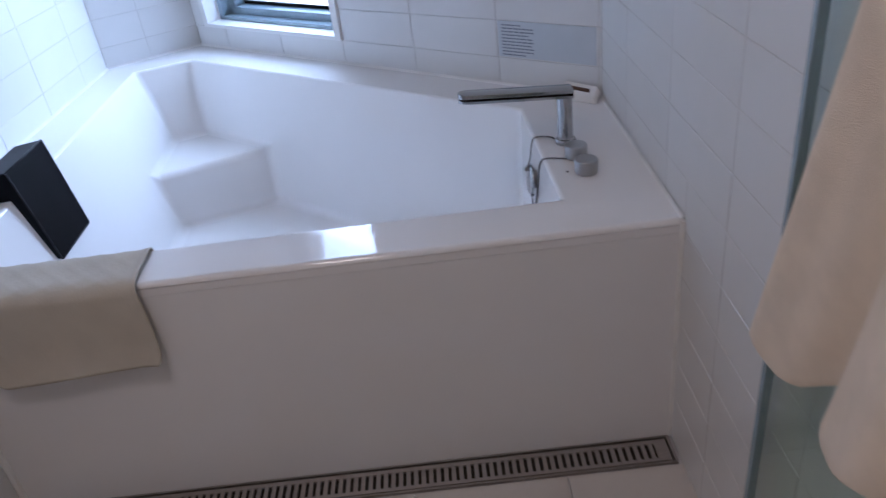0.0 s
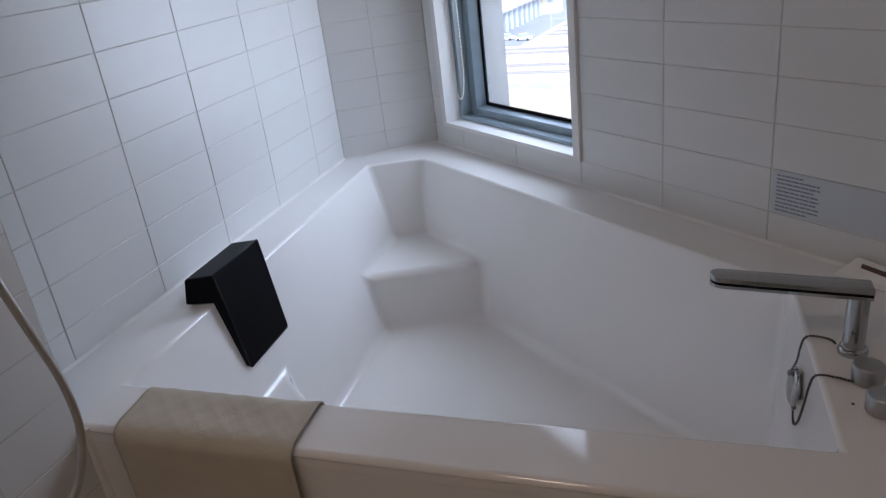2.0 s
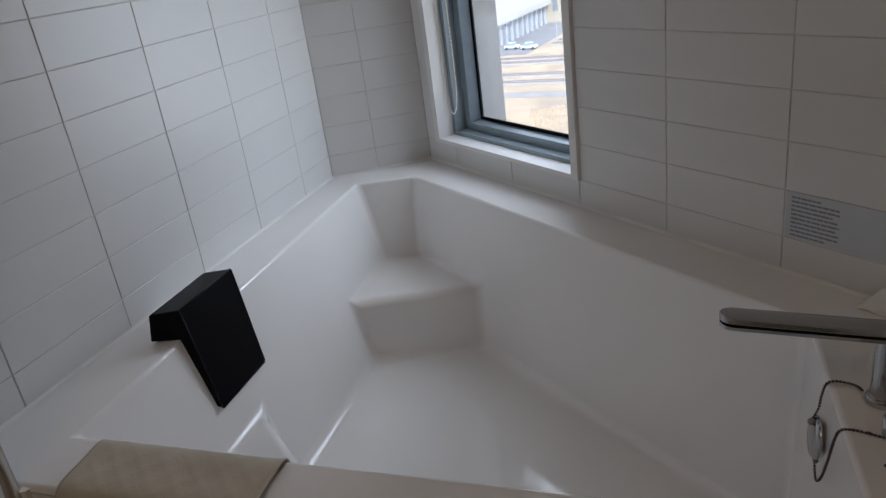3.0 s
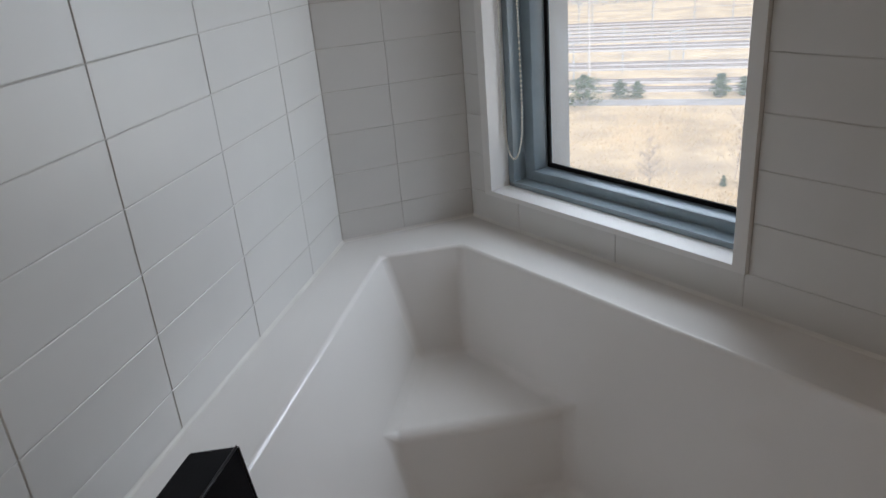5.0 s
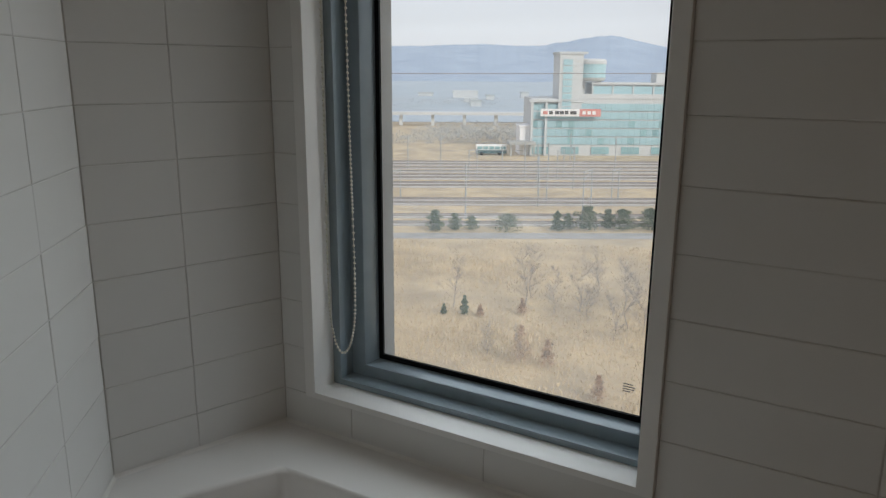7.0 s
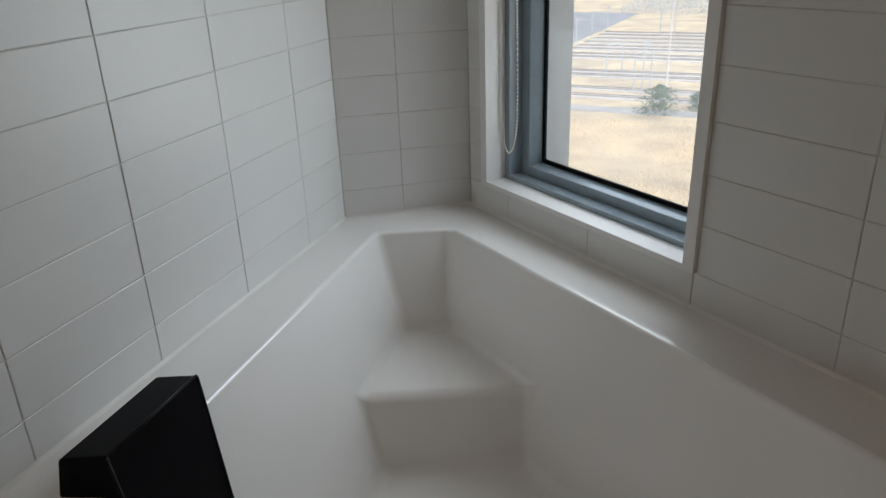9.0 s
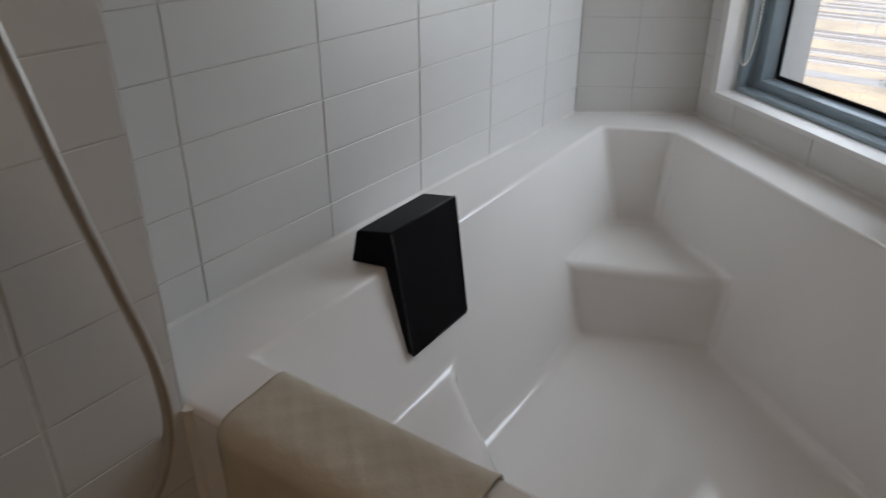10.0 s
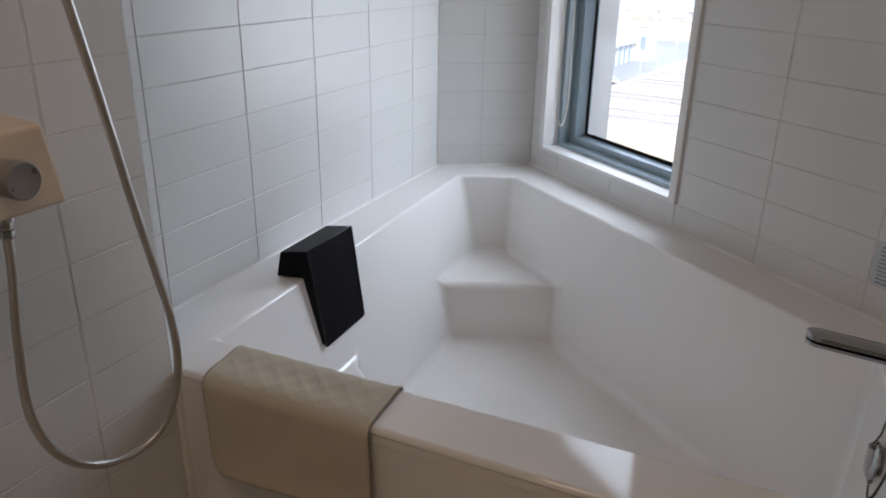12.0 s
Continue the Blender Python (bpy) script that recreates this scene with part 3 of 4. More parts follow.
for y in (-0.306, -0.389):
    bm = bmesh.new()
    lathe(bm, [(0.0205, 0.0), (0.0238, 0.004), (0.0250, 0.034), (0.0244, 0.0385), (0.0224, 0.0400), (0.0205, 0.0394)], 40, pose(KNOB_X - 0.0400, y, 1.004, 0, 90, 0))
    knob = part("knob", bm, M_KNOB, mixer, "satin grey round knob", smooth=True, bevel=0.0008)
    for first in (20, 200):
        bm = bmesh.new()
        for k in range(2 + (first < 90) * 2):
            a = radians(first + k * 6.5)
            c, s_ = math.cos(a), math.sin(a)
            q = [bm.verts.new((KNOB_X - 0.0008 + dx, y + (r * c - w * s_), 1.004 + (r * s_ + w * c))) for dx in (0, 0.0006) for r, w in ((0.0160, -0.0004), (0.0202, -0.0004), (0.0202, 0.0004), (0.0160, 0.0004))]
            for f in ((3, 2, 1, 0), (4, 5, 6, 7), (0, 1, 5, 4), (1, 2, 6, 5), (2, 3, 7, 6), (3, 0, 4, 7)):
                bm.faces.new([q[i] for i in f])
        part("scale_marks", bm, M_KNOB_DARK, knob, "fine dark scale marks")
bm = bmesh.new()
box(bm, 0.0905, 0.0930, -0.3125, -0.3100, 1.036, 1.047)
part("pointer_mark", bm, M_KNOB_DARK, mixer, "small dark pointer mark")
bm = bmesh.new()
tube(bm, [(0.076, -0.306, 0.957), (0.076, -0.306, 0.943)], 0.0115, 16)
lathe(bm, [(0.0082, 0.0), (0.0096, 0.003), (0.0096, 0.011), (0.0080, 0.012), (0.0090, 0.015), (0.0090, 0.026)], 6, Matrix.Translation((0.076, -0.306, 0.920)))
part("hose_nut", bm, M_CHROME, mixer, "chrome hexagonal hose nut")

HOSE = [(0.076, -0.306, 0.924), (0.077, -0.310, 0.875), (0.075, -0.322, 0.775), (0.072, -0.326, 0.665), (0.067, -0.296, 0.575), (0.062, -0.234, 0.510), (0.074, -0.168, 0.493), (0.090, -0.114, 0.522),
        (0.104, -0.086, 0.605), (0.110, -0.088, 0.700), (0.112, -0.110, 0.810), (0.112, -0.133, 0.920), (0.111, -0.149, 1.012), (0.110, -0.168, 1.115), (0.108, -0.186, 1.210), (0.090, -0.210, 1.40), (0.060, -0.228, 1.60)]
hose = thing("shower_hose", (0.062, -0.20, 0.49), "brushed steel shower hose hanging in a loop", "shower hose")
bm = bmesh.new()
pts = curve(HOSE, 900)
tube(bm, pts, lambda t: 0.0066 + 0.00012 * math.sin(t * 900 * 1.57), 12)
part("hose_body", bm, M_HOSE, hose, smooth=True)
bm = bmesh.new()
tube(bm, [(-0.002, -0.228, 1.60), (0.058, -0.228, 1.60), (0.060, -0.228, 1.625)], 0.012, 12)
part("wall_elbow", bm, M_CHROME, hose, "chrome wall elbow", smooth=True)

# ---- floor drain ----
drain = thing("floor_drain", (0.7, -0.035, 0.0), "stainless steel slotted channel drain along the tub", "drain")
bm = bmesh.new()
box(bm, 0.004, 1.420, -0.072, -0.0685, -0.004, 0.003)
box(bm, 0.004, 1.420, -0.0005, 0.003, -0.004, 0.003)
box(bm, 0.004, 0.010, -0.0685, -0.0005, -0.004, 0.003)
box(bm, 1.414, 1.420, -0.0685, -0.0005, -0.004, 0.003)
part("channel_rim", bm, M_STEEL, drain)
# Shade below the slats is painted as a near-black bed.
bm = bmesh.new()
box(bm, 0.010, 1.414, -0.0685, -0.0005, -0.0055, -0.0045)
part("channel_bed", bm, M_DARK, drain, "channel bottom, coloured near black for its shade")
bm = bmesh.new()
box(bm, 0.012, 1.410, -0.064, -0.055, -0.002, 0.0015)
box(bm, 0.012, 1.410, -0.016, -0.005, -0.002, 0.0015)
box(bm, 0.012, 0.040, -0.055, -0.016, -0.002, 0.0015)
box(bm, 1.383, 1.410, -0.055, -0.016, -0.002, 0.0015)
part("grate_rail", bm, M_STEEL, drain)
bm = bmesh.new()
box(bm, -0.0045, 0.0045, -0.0565, -0.0145, -0.002, 0.00145)
slat_mesh = mesh_of("slat", bm, M_STEEL)
for k in range(82):
    o = new("slat", slat_mesh)
    o.parent = drain
    o.matrix_parent_inverse = drain.matrix_basis.inverted()
    o.location = (0.0500 + k * 0.01635, 0, 0)

# ---- glass screen and towel ----
screen = thing("glass_door", (1.40, -1.2, 0), "greenish glass door with a grey metal edge, standing open", "glass door")
bm = bmesh.new()
box(bm, 1.401, 1.409, -1.3, -0.400, 0.0, 2.1)
part("panel", bm, M_GLASS_GREEN, screen, "greenish clear glass")
bm = bmesh.new()
box(bm, 1.3985, 1.4115, -0.409, -0.399, 0.0, 2.1)
part("edge_profile", bm, M_ALU, screen, "blue-grey metal edge profile", bevel=0.0015)
bm = bmesh.new()
box(bm, 1.402, 1.408, -0.399, -0.394, 0.0, 2.1)
part("edge_seal", bm, M_GASKET, screen, "dark rubber edge seal")
bm = bmesh.new()
tube(bm, [(1.386, -0.46, 1.42), (1.386, -1.02, 1.42)], 0.009, 12)
for y in (-0.48, -1.0):
    tube(bm, [(1.386, y, 1.42), (1.401, y, 1.42)], 0.007, 10)
part("towel_bar", bm, M_CHROME, screen, "chrome towel bar", smooth=True)

bm = bmesh.new()
rows = []
for j in range(61):
    v = j / 60
    front = v < 0.62
    row = []
    for i in range(41):
        u = i / 40
        y = -0.497 - 0.47 * u - 0.125 * (1 - u) * ((v / 0.62) if front else 1.0)
        if front:
            q = 1 - v / 0.62
            z = 1.43 - q * (0.745 - 0.07 * max(0, math.sin((u - 0.2) * 4)) + 0.012 * math.sin(u * 17))
            x = 1.376 - 0.030 * q ** 1.5 - 0.045 * q * max(0, math.sin((u - 0.27) * 5.0)) - 0.015 * q * math.sin(u * 14 + 0.6) - 0.005 * math.sin(u * 31 + q * 2) * q
        else:
            q = (v - 0.62) / 0.38
            z = 1.43 - q * 0.52
            x = 1.3945 - 0.002 * q * math.sin(u * 13)
        row.append(bm.verts.new((x, y, z)))
    rows.append(row)
for a, b in zip(rows, rows[1:]):
    for i in range(40):
        bm.faces.new((a[i], a[i + 1], b[i + 1], b[i]))
towel = part("towel", bm, M_TOWEL, smooth=True)
sol = towel.modifiers.new("thickness", "SOLIDIFY")
sol.thickness, sol.offset = 0.011, 0.0
bvm = towel.modifiers.new("soft", "BEVEL")
bvm.width, bvm.segments = 0.004, 2
tagged(towel, "cream terry bath towel hanging in folds on a bar", "towel")

# Ring added round the unseen warm fill, as an assumed fixture.
lamp = thing("assumed_ceiling_lamp", (0.52, -0.95, CEIL), "round white ring of an assumed ceiling lamp, added unseen", "lamp")
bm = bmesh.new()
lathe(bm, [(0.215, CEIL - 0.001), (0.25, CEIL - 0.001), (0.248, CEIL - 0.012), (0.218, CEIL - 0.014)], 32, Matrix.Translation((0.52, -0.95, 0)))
part("assumed_lamp_ring", bm, M_TRIM, lamp)

# ---- outside ----
EYE = Vector((0.21, 0.295, 0))
G = -23.7
AZ = radians(7.5)
FWD, ALONG = Vector((math.sin(AZ), math.cos(AZ), 0)), Vector((math.cos(AZ), -math.sin(AZ), 0))


def far(d, a, z=0.0):
    """A place d metres out from the house and a metres along the tracks, z above the ground."""
    return EYE + FWD * d + ALONG * a + Vector((0, 0, G + z))


def at_az(deg, d, z=0.0):
    a = radians(deg)
    return EYE + Vector((math.sin(a) * d, math.cos(a) * d, G + z))


M_FIELD = mat("dry_grass", (0.56, 0.445, 0.285), 0.95, scale=0.16, second=(0.38, 0.31, 0.215), bump=1.0, bump_scale=1.2)
M_TUFT = mat("dry_tufts", (0.63, 0.51, 0.34), 0.95, scale=0.22, second=(0.52, 0.43, 0.30))
M_BALLAST = mat("rail_ballast", (0.47, 0.45, 0.425), 0.95, scale=0.5, second=(0.40, 0.38, 0.36))
M_ROADX = mat("service_road", (0.36, 0.35, 0.33), 0.9, vary=0.2, scale=0.3)
M_RAIL = mat("rusty_rail", (0.27, 0.24, 0.22), 0.6, vary=0.2, scale=1.0)
M_MAST = mat("galvanised_mast", (0.36, 0.38, 0.38), 0.6, vary=0.1, scale=2)
M_PINE = mat("pine_needles", (0.10, 0.135, 0.09), 0.9, second=(0.14, 0.17, 0.115), scale=1.5)
M_TWIG = mat("bare_twigs", (0.34, 0.30, 0.26), 0.95, vary=0.2, scale=2)
M_RUST_LEAF = mat("russet_leaves", (0.46, 0.31, 0.21), 0.95, vary=0.3, scale=1.5)
# Far woods and some far roofs: haze is mixed into this grey.
M_WOOD_FAR = mat("haze_tinted_wood", (0.38, 0.41, 0.41), 0.95, second=(0.43, 0.435, 0.425), scale=0.08)
# Both hill tones are paled and blued to paint in distance haze.
M_HILL = mat("haze_tinted_hill", (0.34, 0.41, 0.51), 1.0, second=(0.29, 0.36, 0.455), scale=0.012)
M_TEAL = mat("teal_curtain_glass", (0.36, 0.535, 0.575), 0.3, vary=0.10, scale=0.15, rnd=0.05)
M_TEAL_DARK = mat("dark_window_glass", (0.26, 0.44, 0.46), 0.3, vary=0.2, scale=0.4, rnd=0.12)
M_WHITEWALL = mat("pale_wall_panel", (0.56, 0.57, 0.565), 0.8, vary=0.06, scale=0.2)
M_BANNER = mat("white_banner", (0.80, 0.78, 0.76), 0.7)
M_BANNER_RED = mat("red_banner", (0.62, 0.24, 0.20), 0.7)
M_BUS_GREEN = mat("bus_green", (0.05, 0.11, 0.12), 0.4)

bm = bmesh.new()
side = 4600
n = 24
gv = [[bm.verts.new((-side + 2 * side * i / n, -side + 2 * side * j / n, G)) for i in range(n + 1)] for j in range(n + 1)]
for j in range(n):
    for i in range(n):
        bm.faces.new((gv[j][i], gv[j][i + 1], gv[j + 1][i + 1], gv[j + 1][i]))
tagged(part("ground", bm, M_FIELD), "dry winter grassland reaching the horizon", "ground", kind="structure")


def strip(bm, d0, d1, a0, a1, z0, z1):
    p = [far(d, a, z) for z in (z0, z1) for d, a in ((d0, a0), (d0, a1), (d1, a1), (d1, a0))]
    v = [bm.verts.new(q) for q in p]
    for f in ((3, 2, 1, 0), (4, 5, 6, 7), (0, 1, 5, 4), (1, 2, 6, 5), (2, 3, 7, 6), (3, 0, 4, 7)):
        bm.faces.new([v[i] for i in f])


bm = bmesh.new()
strip(bm, 109.5, 113.5, -260, 320, -0.1, 0.06)
tagged(part("road", bm, M_ROADX), "narrow grey service road beside the railway", "road", kind="structure")
random.seed(11)
YARD_END = -51.0
for d in (120.5, 127.0, 139.5, 144.0, 161.5, 166.0, 174.0, 179.0, 186.0, 193.0, 200.0, 206.0):
    a0 = -260 if d < 150 else YARD_END
    track = thing("railway_track", far(d, 0), "straight railway track on pale ballast", "railway track", "tracks of the yard")
    bm = bmesh.new()
    strip(bm, d - 1.7, d + 1.7, a0, 320, -0.2, 0.28)
    part("ballast", bm, M_BALLAST, track)
    for k in (-0.72, 0.72):
        bm = bmesh.new()
        strip(bm, d + k - 0.06, d + k + 0.06, a0, 320, 0.28, 0.48)
        part("rail", bm, M_RAIL, track)


def mast(d, a, h, arm):
    m = thing("catenary_mast", far(d, a), "slender galvanised railway mast with cross arm", "mast", "railway masts")
    bm = bmesh.new()
    tube(bm, [far(d, a, 0), far(d, a, h)], 0.13, 6)
    part("pole", bm, M_MAST, m)
    bm = bmesh.new()
    tube(bm, [far(d, a, h - 0.5), far(d + arm, a + 0.3, h - 0.8)], 0.08, 5)
    tube(bm, [far(d, a, h - 2.0), far(d + arm * 0.9, a + 0.3, h - 0.9)], 0.06, 5)
    part("arm", bm, M_MAST, m)


for d, a, h, arm in ((124.5, 6.0, 9.6, 3.5), (165, YARD_END, 7, 2), (178, YARD_END, 7, 2), (192, YARD_END, 7, 2), (208, YARD_END, 7, 2), (190, -30, 8, 4), (171, -14, 9, 4), (136, -16, 8.5, 3), (152, 22.5, 8.0, 4), (158, 31, 9.5, 5), (171, 22, 9, 4), (171, 25, 9, 4), (171, 27.5, 9, 4),
                     (190, 2.5, 9, 4), (190, -6, 9, 4), (190, 48, 9, 4), (171, 58, 9, 4), (147, 62, 8, 4), (136, 58, 9, 4), (210, 40, 8, 3), (205, 20, 8, 3), (124.5, -24, 9, 3.5), (171, -30, 9, 4), (124.5, 60, 9, 3.5)):
    mast(d, a, h, arm)


def portal(d, a, h):
    """Two posts joined by a sloping braced beam."""
    m = thing("signal_portal", far(d, a), "slender galvanised railway portal with sloping beam", "mast", "railway portals")
    for k in (0, 2.1):
        bm = bmesh.new()
        tube(bm, [far(d + k * 1.6, a + k, 0), far(d + k * 1.6, a + k, h)], 0.12, 6)
        part("post", bm, M_MAST, m)
    bm = bmesh.new()
    tube(bm, [far(d, a, h - 0.2), far(d + 3.4, a + 2.1, h - 0.2)], 0.09, 5)
    tube(bm, [far(d, a, h - 1.6), far(d + 3.4, a + 2.1, h - 0.4)], 0.06, 5)
    part("beam", bm, M_MAST, m)


for d, a, h in ((137, 20.4, 7.2), (138, 34.6, 7.0), (124, 26.2, 8.6), (125, -25.5, 6.8), (136, -33, 6.5), (137, -8, 6.8), (173, 9, 7.0), (173, 30, 7.0)):
    portal(d, a, h)
light_pole = thing("floodlight_pole", far(133, -21.5), "tall slender pale floodlight pole in the railway yard", "light pole")
bm = bmesh.new()
tube(bm, [far(133, -21.5, 0), far(133, -21.5, 19)], lambda t: 0.22 - 0.1 * t, 8)
part("pole", bm, M_BALLAST, light_pole)
for d, z in ((141, 6.4), (176, 6.6), (196, 6.6)):
    bm = bmesh.new()
    tube(bm, [far(d, a, z) for a in (-200 if d < 150 else YARD_END, 0, 240)], 0.035, 4)
    tagged(part("overhead_wire", bm, M_MAST), "thin overhead wire above the tracks", "wire", "railway wires")
bm = bmesh.new()
tube(bm, [far(42, -60, 24.9), far(42, 0, 24.85), far(42, 80, 25.35)], 0.022, 5)
tagged(part("cable", bm, M_RAIL), "dark cable spanning the view", "cable")


def bare_tree(base, h, seed, leaf=None):
    """A thin leafless tree: a leader, rising limbs and a haze of fine twigs."""
    random.seed(seed)
    bm = bmesh.new()
    foot = Vector(base)
    stems = [foot + Vector((random.uniform(-1, 1), random.uniform(-1, 1), 0)) * h * 0.05 * k + Vector((0, 0, h * (0.25 * k))) for k in range(5)]
    line = curve(stems, 16)
    tube(bm, line, lambda t: h * 0.0085 * (1.05 - t), 5, False)
    for k in range(34):
        q = random.uniform(0.16, 0.97)
        p = line[int(q * 16)]
        a = random.uniform(0, 6.28)
        out = Vector((math.cos(a), math.sin(a), random.uniform(0.35, 1.1))).normalized()
        reach = h * (0.10 + 0.26 * (1 - q)) * random.uniform(0.6, 1.1)
        tip = p + out * reach + Vector((0, 0, reach * 0.15))
        tube(bm, [p, p + out * reach * 0.5, tip], lambda t: h * 0.0032 * (1.2 - t), 3, False)
        for j in range(9):
            c = p.lerp(tip, random.uniform(0.25, 1.0))
            b = random.uniform(0, 6.28)
            w = (out * 0.8 + Vector((math.cos(b), math.sin(b), random.uniform(-0.1, 0.7))) * 0.7).normalized()
            tube(bm, [c, c + w * reach * random.uniform(0.2, 0.5)], lambda t: 0.014 * (1.2 - t), 3, False)
    t = thing("bare_tree", base, "leafless thin tree standing in dry grass" if not leaf else "small tree with russet winter leaves in dry grass", "tree", "field trees")
    part("branches", bm, M_TWIG, t)
    if leaf:
        bm = bmesh.new()
        for k in range(900):
            z = random.uniform(0.12, 1.0)
            r = h * 0.40 * (1.1 - z) * random.uniform(0.2, 1.0)
            a = random.uniform(0, 6.28)
            c = foot + Vector((math.cos(a) * r, math.sin(a) * r, z * h))
            s = random.uniform(0.05, 0.13)
            v = [bm.verts.new(c + Vector((random.uniform(-s, s), random.uniform(-s, s), random.uniform(-s, s)))) for _ in range(3)]
            bm.faces.new(v)
        part("leaves", bm, leaf, t)


for k, (az, d, h) in enumerate(((9.4, 76, 7.0), (15.2, 76, 7.5), (15.7, 80, 6.8), (17.6, 74, 5.5), (19.6, 76, 6.8), (21.0, 82, 6.0), (23.5, 72, 6.5), (24.6, 70, 5.5), (22.4, 68, 5.0), (12.2, 62, 3.4), (3.0, 72, 6.5), (28.5, 72, 6.5), (25.3, 78, 6.0), (-13.5, 70, 5.0), (-9.5, 64, 4.0), (20.3, 72.5, 6.2), (23.0, 76, 6.4))):
    bare_tree(at_az(az, d), h, 100 + k)
for k, (az, d, h) in enumerate(((15.0, 60.5, 3.6), (17.2, 60.0, 2.6), (15.0, 74, 1.8), (21.5, 54, 2.2), (11.6, 73, 1.3))):
    bare_tree(at_az(az, d), h, 150 + k, M_RUST_LEAF)


def conifer(base, h, w, seed, label):
    random.seed(seed)
    t = thing("pine_shrub", base, label, "tree", "evergreen shrubs")
    bm = bmesh.new()
    tube(bm, [Vector(base), Vector(base) + Vector((0, 0, h * 0.9))], lambda q: 0.06 * (1.1 - q), 5)
    part("trunk", bm, M_TWIG, t)
    bm = bmesh.new()
    for k in range(1500):
        z = random.uniform(0.06, 1.0) ** 0.9
        r = w * 0.5 * ((1.06 - z) ** 0.7 if h < 2.15 else math.sqrt(max(0.0, 1.02 - z * z))) * math.sqrt(random.random()) * (0.8 + 0.4 * math.sin(z * 19 + seed))
        a = random.uniform(0, 6.28)
        c = Vector(base) + Vector((math.cos(a) * r, math.sin(a) * r, z * h))
        s = h * 0.062
        v = [bm.verts.new(c + Vector((random.uniform(-s, s), random.uniform(-s, s), random.uniform(-s, s)))) for _ in range(3)]
        bm.faces.new(v)
    part("crown", bm, M_PINE, t)


conifer(at_az(10.3, 73.5), 2.1, 1.1, 1, "small dark green conifer in dry grass")
conifer(at_az(8.6, 73.5), 1.2, 0.9, 2, "small dark green conifer in dry grass")
for k, (d, a, h, w) in enumerate(((110.5, -18.6, 4.3, 5.2), (114.5, -13.8, 2.8, 2.2), (114.5, -11.2, 2.6, 2.0), (115, 0.7, 3.4, 2.5), (115.5, 3.9, 2.8, 1.9), (116, 6.6, 2.3, 2.0), (115.5, 12.4, 2.7, 4.2), (115.5, 20.4, 3.2, 1.6), (116.5, 22.3, 2.6, 1.8),
                                  (116, 25.4, 3.9, 4.2), (117, 29.0, 3.2, 2.0), (116, 31.2, 3.4, 3.4), (116, 35.6, 3.6, 3.4), (116.5, 38.2, 2.6, 2.6), (116, 41.5, 3.0, 3.0), (117, 47, 3.0, 4.0), (116, 54, 3.2, 4.0))):
    conifer(far(d, a), h, w * 1.3, 30 + k, "low dark green pine beside the railway")

# dry tufts over the field
random.seed(8)
vs, fs = [], []
for k in range(110000):
    d = random.uniform(38, 108)
    az = radians(random.uniform(-12, 46))
    dens = noise.noise(Vector((math.sin(az) * d * 0.07, math.cos(az) * d * 0.07, 3)))
    if dens < -0.6 or random.random() > 0.62 + dens:
        continue
    c = EYE + Vector((math.sin(az) * d, math.cos(az) * d, G))
    h = random.uniform(0.12, 0.36) * (1 + 1.2 * max(0, dens))
    a = random.uniform(0, 6.28)
    w = random.uniform(0.02, 0.055)
    b = len(vs)
    dx, dy = math.cos(a) * w, math.sin(a) * w
    lx, ly = random.uniform(-0.12, 0.12), random.uniform(-0.12, 0.12)
    vs += [c + Vector((-dx, -dy, 0)), c + Vector((dx, dy, 0)), c + Vector((lx + dx * 0.7, ly + dy * 0.7, h)), c + Vector((lx - dx * 0.7, ly - dy * 0.7, h * 0.8))]
    fs.append((b, b + 1, b + 2, b + 3))
me = bpy.data.meshes.new("grass_tufts")
me.from_pydata(vs, [], fs)
me.materials.append(M_TUFT)
tagged(new("grass_tufts", me), "dry straw-coloured grass tufts covering the field", "grass", kind="stuff")


# glass-fronted station building with its tower
def block(bm, d0, d1, a0, a1, z0, z1):
    strip(bm, d0, d1, a0, a1, z0, z1)


hall = thing("station_building", far(232, 60), "long teal glass-fronted building with a pale tower", "building")
bm = bmesh.new()
block(bm, 225.4, 245, 30.5, 104, 0, 17.2)
part("main_block", bm, M_WHITEWALL, hall, "pale main block")
bm = bmesh.new()
block(bm, 225.2, 246, 44, 104, 17.2, 18.6)
part("roof_parapet", bm, M_WHITEWALL, hall)
for i in range(4):
    bm = bmesh.new()
    block(bm, 226.6, 226.8, 49.2 + i * 6.2, 54.9 + i * 6.2, 18.6, 20.9)
    part("terrace_glazing", bm, M_TEAL, hall, "recessed teal glazing on the roof terrace")
bm = bmesh.new()
block(bm, 226.9, 238, 48.8, 75, 18.6, 21.4)
part("terrace_block", bm, M_WHITEWALL, hall)
for i in range(5):
    bm = bmesh.new()
    block(bm, 226.3, 226.6, 48.8 + i * 6.2, 49.2 + i * 6.2, 18.6, 21.6)
    part("terrace_post", bm, M_WHITEWALL, hall)
bm = bmesh.new()
block(bm, 226.2, 238, 48.6, 75.2, 21.4, 22.0)
part("terrace_roof", bm, M_WHITEWALL, hall)
bm = bmesh.new()
block(bm, 229, 235, 69, 77, 22.0, 25.0)
part("roof_house", bm, M_WHITEWALL, hall)
bm = bmesh.new()
block(bm, 224.0, 226, 29.6, 46, 16.2, 16.9)
for a in (30.2, 34.5):
    block(bm, 224.1, 224.7, a, a + 0.7, 0, 16.3)
part("portico", bm, M_WHITEWALL, hall, "pale portico with slender columns")
random.seed(5)
pane_w, pane_h = 1.86, 2.55
bm = bmesh.new()
strip(bm, 225.12, 225.34, 0, pane_w - 0.07, 0, pane_h - 0.42)
for v in bm.verts:
    v.co -= far(0, 0)
